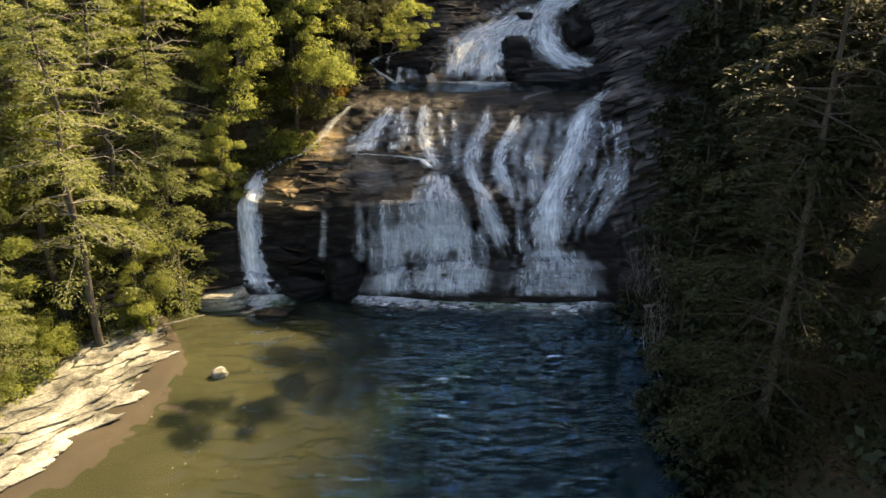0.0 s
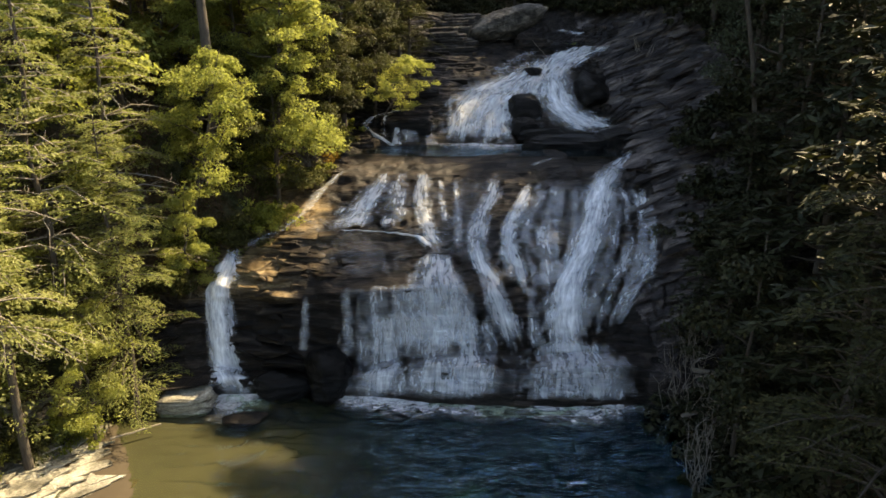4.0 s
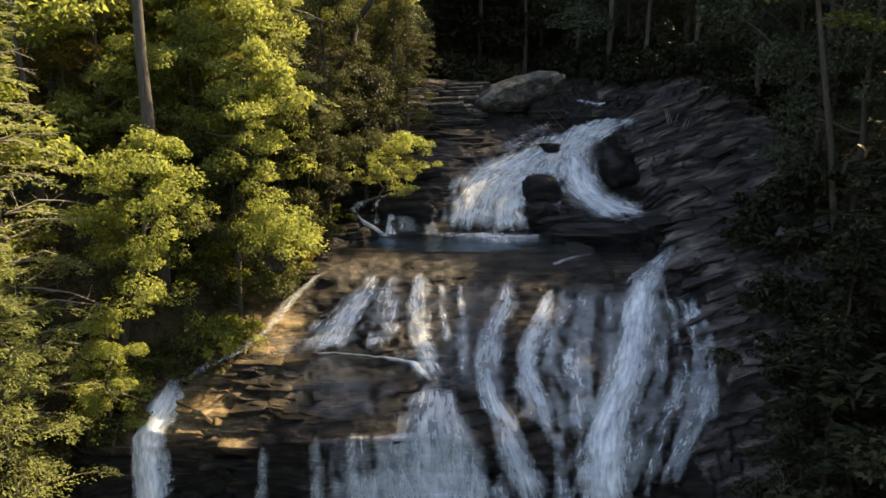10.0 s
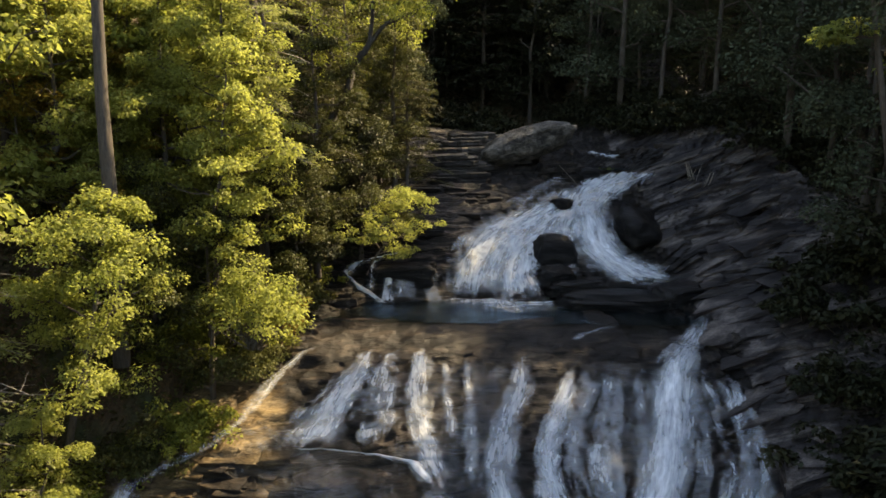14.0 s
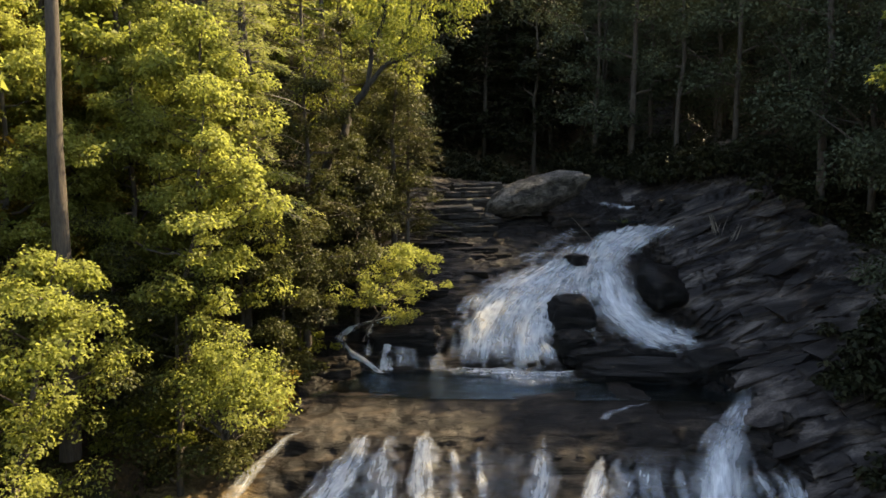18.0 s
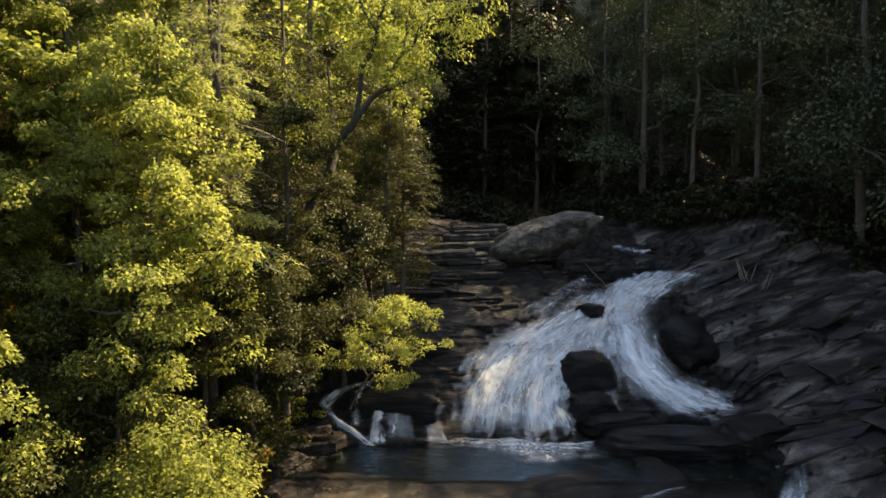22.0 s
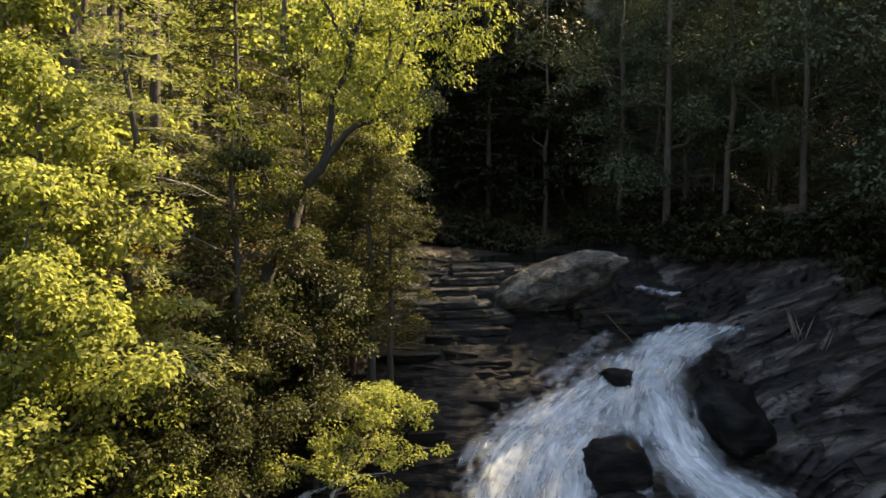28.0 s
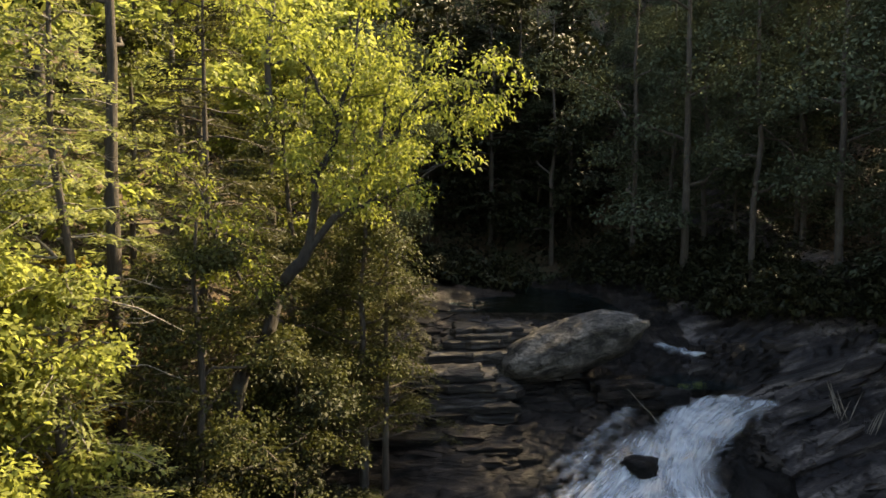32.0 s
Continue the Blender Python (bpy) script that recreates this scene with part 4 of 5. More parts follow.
# ---- boulders ----
def boulder_mesh(name, sx, sy, sz, seed, flat=0.3, layers=0.0):
    bm = bmesh.new()
    bmesh.ops.create_icosphere(bm, subdivisions=4, radius=1)
    v = np.array([p.co[:] for p in bm.verts])
    # broken faces
    r = np.random.default_rng(seed + 500)
    for _ in range(14):
        way = r.normal(size=3)
        way /= np.linalg.norm(way)
        v = v - way * np.maximum(v @ way - r.uniform(0.62, 0.9), 0)[:, None]
    d = 1.12 + 0.36 * fbm(v[:, 0] * 1.1, v[:, 1] * 1.1, v[:, 2] * 1.1, 3, seed) + 0.16 * fbm(v[:, 0] * 2.6, v[:, 1] * 2.6, v[:, 2] * 5, 4, seed + 5) + 0.10 * np.abs(vnoise(v[:, 0] * 2, v[:, 1] * 2, v[:, 2] * 7, seed + 8))
    v = np.sign(v) * np.abs(v) ** (1 - flat) * d[:, None]
    v *= 0.85 + 0.15 / (np.abs(v).max(1)[:, None] + 0.2)
    if layers:
        q = v[:, 2] * layers
        fr = q - np.floor(q)
        v[:, :2] *= (1 - 0.10 * smooth01(0.6, 1.0, fr) + 0.05 * vnoise(v[:, 0] * 2, v[:, 1] * 2, np.floor(q), seed))[:, None]
    for p, c in zip(bm.verts, v * (sx, sy, sz)):
        p.co = c
    me = bpy.data.meshes.new(name)
    bm.to_mesh(me)
    bm.free()
    for p in me.polygons:
        p.use_smooth = True
    return me


def boulder(x, y, z, sx, sy, sz, seed, material, label, turn=0.0, flat=0.12, layers=0.0, tilt=(0, 0)):
    ob = part("boulder", boulder_mesh("boulder", sx, sy, sz, seed, flat, layers), material)
    ob.location, ob.rotation_euler = (x, y, z), (tilt[0], tilt[1], turn)
    return tagged(ob, label, "boulder", "boulders of the waterfall")


boulder(-6.0, 38.4, 1.1, 1.25, 1.0, 1.45, 1, ROCK_BLACK, "rounded black wet boulder under the overhang", 0.2, 0.25, 2.5)
boulder(-8.6, 38.6, 0.4, 1.4, 0.9, 0.8, 2, ROCK_BLACK, "low black boulder at the pool's edge", 0.5)
boulder(-9.9, 36.0, 0.0, 1.0, 0.6, 0.25, 3, ROCK, "flat wet stone awash in the shallows", 0.3)
boulder(-11.1, 29.4, 0.0, 0.42, 0.3, 0.32, 4, ROCK_DRY, "small pale stone standing in the shallows", 0.4)
boulder(-13.2, 37.2, 0.3, 1.3, 0.7, 0.55, 5, ROCK_DRY, "flat ledge stone beside the side fall", 0.1, 0.5, 5)
boulder(-3.9, 41.6, 5.6, 1.25, 0.9, 0.62, 6, ROCK, "smooth hump of rock with water parting round it", 0.0)
boulder(5.9, 58.3, 12.2, 1.25, 1.0, 1.45, 7, ROCK_BLACK, "dark boulder parting the upper falls", 0.3, 0.2)
boulder(6.0, 56.8, 11.3, 1.15, 0.9, 0.8, 27, ROCK_BLACK, "wet dark rock below the parting boulder", 0.5, 0.2, 3)
boulder(7.2, 55.9, 10.9, 1.7, 0.8, 0.55, 28, ROCK_BLACK, "low dark ledge with water slipping over it", 0.2, 0.3, 3)
boulder(7.0, 62.4, 14.95, 0.75, 0.55, 0.45, 8, ROCK_BLACK, "small dark stone near the top lip", 0.2)
boulder(11.6, 61.8, 13.3, 1.6, 3.0, 1.9, 9, ROCK_BLACK, "black wet outcrop beside the chute", -0.3)
boulder(8.6, 54.6, 10.45, 2.7, 1.2, 0.7, 10, ROCK_BLACK, "low dark ledge across the middle pool", -0.05, 0.4, 3)
boulder(12.2, 54.6, 10.7, 1.6, 1.0, 0.9, 11, ROCK_BLACK, "dark ledge block above the chute", 0.3, 0.4, 3)
boulder(4.9, 67.5, 18.5, 3.2, 1.6, 1.0, 12, ROCK_PALE, "long pale grey boulder on the shelf above the falls", 0.10, 0.1, 0, (0.12, -0.30))
boulder(-2.6, 56.6, 11.5, 1.7, 0.9, 0.75, 31, ROCK_BLACK, "dark ledge that the side stream spills over", 0.0, 0.5, 4)
boulder(4.6, 41.0, 3.6, 0.9, 0.8, 1.0, 14, ROCK_BLACK, "dark block between the strands", 0.1)
boulder(9.3, 66.2, 16.5, 0.9, 0.6, 0.5, 15, ROCK_BLACK, "dark stone splitting the lip", 0.1)


def ledge_stack(x, y, z, wide, deep, tall, beds, seed, material, label, turn=0.0):
    """Thin worn beds lying on one another, each set back from the one below."""
    r = np.random.default_rng(seed)
    bb = Buf()
    n, h = 40, tall / beds
    a = np.linspace(0, 2 * np.pi, n, endpoint=False)
    box = 1 / np.maximum(np.abs(np.cos(a)), np.abs(np.sin(a))) ** 0.75
    for i in range(beds):
        shrink = (1 - 0.45 * i / beds) * r.uniform(0.72, 1.15)
        rad = box * (1 + 0.42 * fbm(np.cos(a) * 1.6, np.sin(a) * 1.6, i * 3.7, 3, seed) + 0.05 * r.normal(size=n)) * shrink
        cx, cy = 0.20 * wide * r.normal(), 0.35 * deep * i / beds + 0.08 * deep * r.normal()
        rings = []
        for s, hh in ((1.0, -0.6), (1.0, 0.55), (0.985, 0.85), (0.93, 1.0), (0.5, 1.04)):
            rings.append(np.stack([cx + np.cos(a) * rad * wide * s, cy + np.sin(a) * rad * deep * s, np.full(n, (i + hh) * h) + 0.10 * h * r.normal(size=n)], 1))
        j = np.arange(n)
        k = (j + 1) % n
        bb.add(np.concatenate(rings), np.concatenate([np.stack([m * n + j, m * n + k, (m + 1) * n + k, (m + 1) * n + j], 1) for m in range(4)]))
        bb.add(np.concatenate([rings[-1], [[cx, cy, (i + 1.05) * h]]]), np.stack([j, k, np.full(n, n)], 1))
    ob = part("rock_ledge", bb.mesh("rock_ledge", flat=True), material)
    ob.location, ob.rotation_euler = (x, y, z), (0.04, -0.05, turn)
    tagged(ob, label, "rock ledge", "ledges of the waterfall")


ledge_stack(1.4, 69.0, 17.1, 3.2, 2.2, 2.2, 10, 61, ROCK_LEDGE, "stepped grey ledges behind the pale boulder")
ledge_stack(0.4, 65.8, 16.2, 2.6, 1.6, 1.7, 9, 62, ROCK_LEDGE, "layered grey ledges beside the trees")
ledge_stack(0.8, 63.0, 14.6, 2.2, 1.3, 1.0, 6, 63, ROCK, "low layered ledge beside the fan")
ledge_stack(-5.9, 54.0, 9.9, 1.7, 1.0, 1.2, 5, 64, ROCK, "layered ledge beside the side stream", 0.1)
ledge_stack(7.4, 66.2, 16.2, 1.7, 1.1, 1.2, 5, 65, ROCK, "dark layered ledge under the pale boulder", 0.1)
ledge_stack(16.6, 68.6, 17.4, 2.6, 1.4, 1.5, 6, 66, ROCK_DIP, "layered grey ledge at the foot of the wood", -0.2)
ledge_stack(13.4, 70.6, 17.2, 2.0, 1.2, 1.2, 5, 67, ROCK_DIP, "broken ledges beside the creek", 0.1)


# ---- broken blocks and ledges standing out of the bedrock ----
def block_mesh(seed, material):
    r = np.random.default_rng(seed)
    bm = bmesh.new()
    bmesh.ops.create_cube(bm, size=2)
    for p in bm.verts:
        p.co.x *= 1 + 0.30 * r.normal()
        p.co.y *= 1 + 0.22 * r.normal()
        p.co.z *= 1 + 0.15 * r.normal()
        p.co.x += 0.35 * p.co.y * r.uniform(-1, 1)
    bmesh.ops.bevel(bm, geom=list(bm.edges), offset=0.10, segments=1, affect="EDGES")
    me = bpy.data.meshes.new("rock_block")
    bm.to_mesh(me)
    bm.free()
    me.materials.append(material)
    return me


face_blocks = [block_mesh(300 + i, ROCK) for i in range(8)]
dip_blocks = [block_mesh(320 + i, ROCK_DIP) for i in range(8)]
rb = np.random.default_rng(9)
for i in range(300):
    if i < 130:
        x, v, dip, kinds = rb.uniform(11.8, 20), rb.uniform(3.2, 9.8), -0.36, dip_blocks
    elif i < 160:
        x, v, dip, kinds = rb.uniform(-9.5, -5), rb.uniform(3.05, 4.0), 0.04, face_blocks
    elif i < 245:
        x, v, dip, kinds = rb.uniform(-15.5, -7.5), rb.uniform(1.0, 4.2), 0.05, face_blocks
    elif i < 275:
        x, v, dip, kinds = rb.uniform(-3, 1.5), rb.uniform(7.6, 11.5), 0.04, face_blocks
    else:
        x, v, dip, kinds = rb.uniform(-6, 10), rb.uniform(0.9, 2.1), 0.0, face_blocks
    at = falls(np.array([x]), np.array([v]))[0]
    ob = new("rock_block", kinds[i % 8])
    ob.parent = bedrock
    s = rb.uniform(0.35, 1.25) * (0.6 if 130 <= i < 160 else 1.0)
    ob.scale = (s * (1.9 if i < 130 else 1.0), s * rb.uniform(0.4, 0.8), rb.uniform(0.06, 0.20) * (0.6 + s) * (0.7 if i < 130 else 1.0))
    ob.location = at - np.array([0, -0.30 * s, (0.95 if i >= 275 else 0.5) * ob.scale[2]])
    ob.rotation_euler = (rb.normal() * 0.07 + 0.08, dip + rb.normal() * 0.06, rb.normal() * 0.22)


# ---- trees ----
def woody(root, me, material, name):
    """Fine branching, too small to pick apart."""
    tagged(part(name, me, material, root), kind="stuff")


def rnd_dirs(r, n):
    d = r.normal(size=(n, 3))
    return d / np.linalg.norm(d, axis=1)[:, None]


def curved(r, a, b, n=6, sag=0.0, wob=0.05):
    a, b = np.asarray(a, float), np.asarray(b, float)
    t = np.linspace(0, 1, n)[:, None]
    p = a * (1 - t) + b * t
    length = np.linalg.norm(b - a)
    p += r.normal(size=(n, 3)) * wob * length * np.sin(np.pi * t)
    p[:, 2] += sag * length * np.sin(np.pi * t[:, 0])
    return p


def broadleaf(seed, height, radius, base, n_clumps, per_clump, leaf, leaf_mat, bark=None, lean=(0, 0), girth=0.16, name="tree", clump=0.62, twigs=True, wob=0.012):
    """Trunk, limbs and a crown of leafy sprays with gaps between them."""
    r = np.random.default_rng(seed)
    n_clumps, per_clump = int(n_clumps * 0.68), int(per_clump * 1.4)
    root = new(name)
    bt, bc, limbs = Buf(), Buf(), []
    top = np.array([lean[0], lean[1], height])
    trunk = curved(r, (0, 0, -0.6), top, 9, 0, wob)
    tube(bt, trunk, np.linspace(girth * 1.15, girth * 0.22, 9), 8)
    centres = []
    n_limb = max(7, int(n_clumps / 6))
    for i in range(n_limb):
        f = base + (1 - base) * (i + 0.5) / n_limb * 0.96
        at = np.array([np.interp(f, np.linspace(0, 1, 9), trunk[:, j]) for j in range(3)])
        a = i * 2.4 + r.uniform(-0.5, 0.5)
        shape = math.sin(math.pi * min(1, 0.18 + 0.82 * (f - base) / (1 - base)) ** 0.8) ** 0.6
        reach = radius * max(0.3, shape) * r.uniform(0.65, 1.12)
        end = at + np.array([math.cos(a) * reach, math.sin(a) * reach, reach * r.uniform(0.15, 0.65)])
        limb = curved(r, at, end, 7, -0.05, 0.05)
        bl = Buf()
        limbs.append(bl)
        g = girth * (1.05 - f) * 0.55 + 0.015
        tube(bl, limb, np.linspace(g, 0.012, 7), 5)
        for _ in range(max(3, n_clumps // n_limb)):
            k = r.uniform(0.35, 1.0)
            start = np.array([np.interp(k, np.linspace(0, 1, 7), limb[:, j]) for j in range(3)])
            off = rnd_dirs(r, 1)[0] * (1, 1, 0.6) * reach * r.uniform(0.12, 0.42)
            c = start + off
            if twigs:
                tube(bl, curved(r, start, c, 4, 0, 0.08), (0.02, 0.015, 0.011, 0.007), 3)
            centres.append(c)
    for c in centres:
        rad = radius * 0.27 * clump / 0.62 * r.uniform(0.7, 1.3)
        n = int(per_clump * r.uniform(0.6, 1.35))
        d = rnd_dirs(r, n) * (r.uniform(0.25, 1, (n, 1)) ** 0.6)
        p = c + d * (rad * 1.1, rad * 1.1, rad * 0.55)
        p[:, 2] -= 0.35 * rad * (d[:, 0] ** 2 + d[:, 1] ** 2)
        nor = d * 0.45 + r.normal(size=(n, 3)) * 0.5 + (0, 0, 0.7)
        leaves(bc, p, nor, d + r.normal(size=(n, 3)) * 0.5 - (0, 0, 0.35), leaf * r.uniform(0.6, 1.25, n), 0.55)
    part("trunk", bt.mesh("trunk"), bark or BARK, root)
    for bl in limbs:
        part("limb", bl.mesh("limb"), bark or BARK, root)
    part("crown", bc.mesh("crown"), leaf_mat, root)
    return root


def conifer(seed, height, radius, base, whorls, leaf_mat, spray=0.30, dense=1.0, girth=0.17, bare=0.0, name="hemlock_tree"):
    """A straight trunk with drooping boughs of fine flat sprays."""
    r = np.random.default_rng(seed)
    root = new(name)
    bt, bl, bc = Buf(), Buf(), Buf()
    trunk = curved(r, (0, 0, -0.6), (0, 0, height), 8, 0, 0.006)
    tube(bt, trunk, np.linspace(girth * 1.1, 0.02, 8), 8)
    for i in range(whorls):
        f = base + (1 - base) * (i / whorls) ** 0.9
        z = f * height
        for j in range(r.integers(3, 6)):
            a = r.uniform(0, 2 * math.pi)
            reach = radius * (1.0 - 0.85 * (f - base) / (1 - base)) ** 0.8 * r.uniform(0.6, 1.12)
            end = np.array([math.cos(a) * reach, math.sin(a) * reach, z + reach * r.uniform(-0.30, 0.12)])
            bough = curved(r, (0, 0, z), end, 7, 0.09, 0.03)
            tube(bl, bough[::2], np.linspace(0.012 + 0.012 * reach, 0.006, 4), 3)
            if r.uniform() < bare:
                for _ in range(5):
                    k = r.uniform(0.3, 1)
                    s0 = np.array([np.interp(k, np.linspace(0, 1, 7), bough[:, q]) for q in range(3)])
                    tube(bl, curved(r, s0, s0 + rnd_dirs(r, 1)[0] * (1, 1, 0.5) * reach * 0.3, 4), (0.01, 0.008, 0.006, 0.004), 3)
                continue
            out = np.array([math.cos(a), math.sin(a), 0])
            side = np.array([-math.sin(a), math.cos(a), 0])
            n = int(dense * 34 * reach)
            if n < 3:
                continue
            k = r.uniform(0.18, 1.03, n)
            at = np.stack([np.interp(k, np.linspace(0, 1, 7), bough[:, q]) for q in range(3)], 1)
            s = r.uniform(-1, 1, n)
            wide = reach * 0.36 * (1.1 - k)[:, None] + 0.10
            p = at + side * (s[:, None] * wide) + out * (np.abs(s)[:, None] * wide * 0.5) + r.normal(size=(n, 3)) * (0.04, 0.04, 0.05) - np.abs(s)[:, None] * (0, 0, 0.10)
            along = out * 0.8 + side * s[:, None] * 1.0 + r.normal(size=(n, 3)) * 0.35 - (0, 0, 0.25)
            leaves(bc, p, r.normal(size=(n, 3)) * 0.45 + (0, 0, 1.0), along, spray * r.uniform(0.6, 1.3, n), 0.30, 0.05)
    part("trunk", bt.mesh("trunk"), BARK, root)
    woody(root, bl.mesh("branchwork"), BARK_PALE if bare > 0.3 else BARK, "branchwork")
    part("needles", bc.mesh("needles"), leaf_mat, root)
    return root


def shrub(seed, radius, tall, n_clumps, per_clump, leaf, leaf_mat, name="shrub", bark=None):
    r = np.random.default_rng(seed)
    root = new(name)
    bl, bc = Buf(), Buf()
    for i in range(n_clumps):
        d = rnd_dirs(r, 1)[0]
        d[2] = abs(d[2]) * 1.0 - 0.12
        c = d * (radius, radius, tall) * (r.uniform(0.3, 1.0) + 0.35 * r.uniform() ** 4 + 0.14 * math.sin(5 * d[0] + 3 * d[2] + seed)) + (0, 0, tall * 0.15)
        if i % 2 == 0:
            tube(bl, curved(r, (r.normal() * 0.1, r.normal() * 0.1, -0.8), c, 6, 0, 0.06), np.linspace(0.03, 0.008, 6), 4)
        n = int(per_clump * r.uniform(0.6, 1.3))
        e = rnd_dirs(r, n) * (r.uniform(0.2, 1, (n, 1)) ** 0.6)
        p = c + e * radius * (0.26, 0.26, 0.17) * r.uniform(0.6, 1.3)
        leaves(bc, p, e * 0.5 + r.normal(size=(n, 3)) * 0.5 + (0, 0, 0.7), e + r.normal(size=(n, 3)) * 0.5 - (0, 0, 0.3), leaf * r.uniform(0.6, 1.25, n), 0.5)
    woody(root, bl.mesh("stemwork"), bark or BARK, "stemwork")
    part("foliage", bc.mesh("foliage"), leaf_mat, root)
    return root


def bare_brush(seed, tall, spread, n, name="bare_bush"):
    """Leafless grey stems, forking."""
    r = np.random.default_rng(seed)
    root = new(name)
    bl = Buf()
    for i in range(n):
        a = r.uniform(0, 6.28)
        end = np.array([math.cos(a) * spread * r.uniform(0.2, 1), math.sin(a) * spread * r.uniform(0.2, 1), tall * r.uniform(0.5, 1)])
        stem = curved(r, (r.normal() * 0.15, r.normal() * 0.15, -0.4), end, 8, 0, 0.05)
        tube(bl, stem, np.linspace(0.028, 0.008, 8), 4)
        for _ in range(6):
            k = r.uniform(0.3, 1)
            s0 = np.array([np.interp(k, np.linspace(0, 1, 8), stem[:, q]) for q in range(3)])
            tube(bl, curved(r, s0, s0 + (rnd_dirs(r, 1)[0] + (0, 0, 0.4)) * tall * r.uniform(0.08, 0.22), 5, 0, 0.06), np.linspace(0.012, 0.004, 5), 3)
    woody(root, bl.mesh("stemwork"), BARK_PALE, "stemwork")
    return root


def top(x, y):
    """The higher of forest floor and bedrock."""
    x, y = np.atleast_1d(np.asarray(x, float)), np.atleast_1d(np.asarray(y, float))
    ys, zs = key_lines(np.clip(x, -16, 22))
    rock = np.array([np.interp(y[i], ys[:, i], zs[:, i]) for i in range(len(x))])
    ok = (x > -15) & (x < 21) & (y > 38) & (y < 92)
    return np.where(ok, np.maximum(land(x, y), rock), land(x, y))


def gz(x, y):
    return float(top(x, y)[0])


def forked_tree(x, y, z, label):
    """A crooked leaning trunk that forks into dark limbs, with leaves hanging in tufts."""
    r = np.random.default_rng(51)
    root = new("tree")
    root.location = (x, y, z)

    def crooked(pts, n):
        pts = np.array(pts, float)
        k = np.linspace(0, len(pts) - 1, n)
        out = np.stack([np.interp(k, np.arange(len(pts)), pts[:, i]) for i in range(3)], 1)
        out[1:-1] += r.normal(size=(n - 2, 3)) * 0.06
        return out

    trunk = crooked([(0, 0, -0.8), (0.8, 0, 2.6), (2.0, -0.3, 5.6), (3.0, -0.5, 7.6), (3.6, -0.5, 8.6)], 14)
    bb = Buf()
    tube(bb, trunk, np.linspace(0.26, 0.15, 14), 8)
    part("trunk", bb.mesh("trunk"), BARK_DARK, root)
    limbs = [crooked(p, 11) for p in (
        [(3.6, -0.5, 8.6), (3.8, -0.6, 10.1), (4.4, -0.4, 12.0), (4.7, -0.2, 13.4), (5.0, 0.2, 15.6)],
        [(3.6, -0.5, 8.6), (4.5, -0.4, 9.6), (5.4, -0.1, 11.2), (6.3, 0.0, 12.3), (7.4, 0.0, 13.8)],
        [(4.4, -0.4, 12.0), (3.6, -0.8, 13.2), (2.8, -1.0, 14.6)],
        [(5.4, -0.1, 11.2), (5.6, 0.5, 12.8), (6.2, 0.8, 14.8)],
        [(6.3, 0.0, 12.3), (7.4, -0.5, 12.6), (8.4, -0.8, 13.2)],
        [(2.6, -0.4, 6.8), (1.4, -0.9, 8.6), (0.8, -1.2, 10.4)],
        [(4.5, -0.4, 9.6), (5.9, -0.9, 10.0), (7.2, -1.2, 10.8)])]
    crown = Buf()
    for n, limb in enumerate(limbs):
        bb = Buf()
        tube(bb, limb, np.linspace(0.13 if n < 2 else 0.07, 0.02, 11), 6)
        for _ in range(13 if n < 2 else 9):
            k = r.uniform(0.35, 1.0)
            at = np.array([np.interp(k, np.linspace(0, 1, 11), limb[:, i]) for i in range(3)])
            c = at + rnd_dirs(r, 1)[0] * (1.2, 1.2, 0.8) * r.uniform(0.4, 1.1)
            tube(bb, curved(r, at, c, 5, 0.05, 0.06), np.linspace(0.025, 0.008, 5), 3)
            for _ in range(3):
                m = 46
                d = rnd_dirs(r, m) * (r.uniform(0.2, 1, (m, 1)) ** 0.6)
                p = c + r.normal(size=3) * 0.3 + d * (0.55, 0.55, 0.32)
                p[:, 2] -= 0.25 * (d[:, 0] ** 2 + d[:, 1] ** 2)
                leaves(crown, p, d * 0.4 + r.normal(size=(m, 3)) * 0.5 + (0, 0, 0.6), d + r.normal(size=(m, 3)) * 0.4 - (0, 0, 0.7), 0.17 * r.uniform(0.6, 1.25, m), 0.42)
        part("limb", bb.mesh("limb"), BARK_DARK, root)
    part("crown", crown.mesh("crown"), LEAF_GREEN, root)
    tagged(root, label, "tree", "broadleaf trees of the gorge")


KINDS = {}


def plant(kind, x, y, z=None, turn=0.0, scale=1.0, label=None):
    """A copy of a kind of plant, rooted in the ground (or at z on the rock)."""
    src = KINDS[kind]
    at = pose(x, y, gz(x, y) if z is None else z, 0, 0, math.degrees(turn)) @ Matrix.Scale(scale, 4)
    if not src["used"]:
        src["used"] = True
        src["ob"].matrix_world = at
        ob = src["ob"]
        ob.scale = (scale,) * 3
    else:
        ob = copy_thing(src["ob"], pose(x, y, gz(x, y) if z is None else z, 0, 0, math.degrees(turn)))
        ob.scale = (scale,) * 3
    return tagged(ob, label or src["label"], src["category"], src["group"])


def kind(key, ob, label, category, group):
    KINDS[key] = {"ob": ob, "label": label, "category": category, "group": group, "used": False}


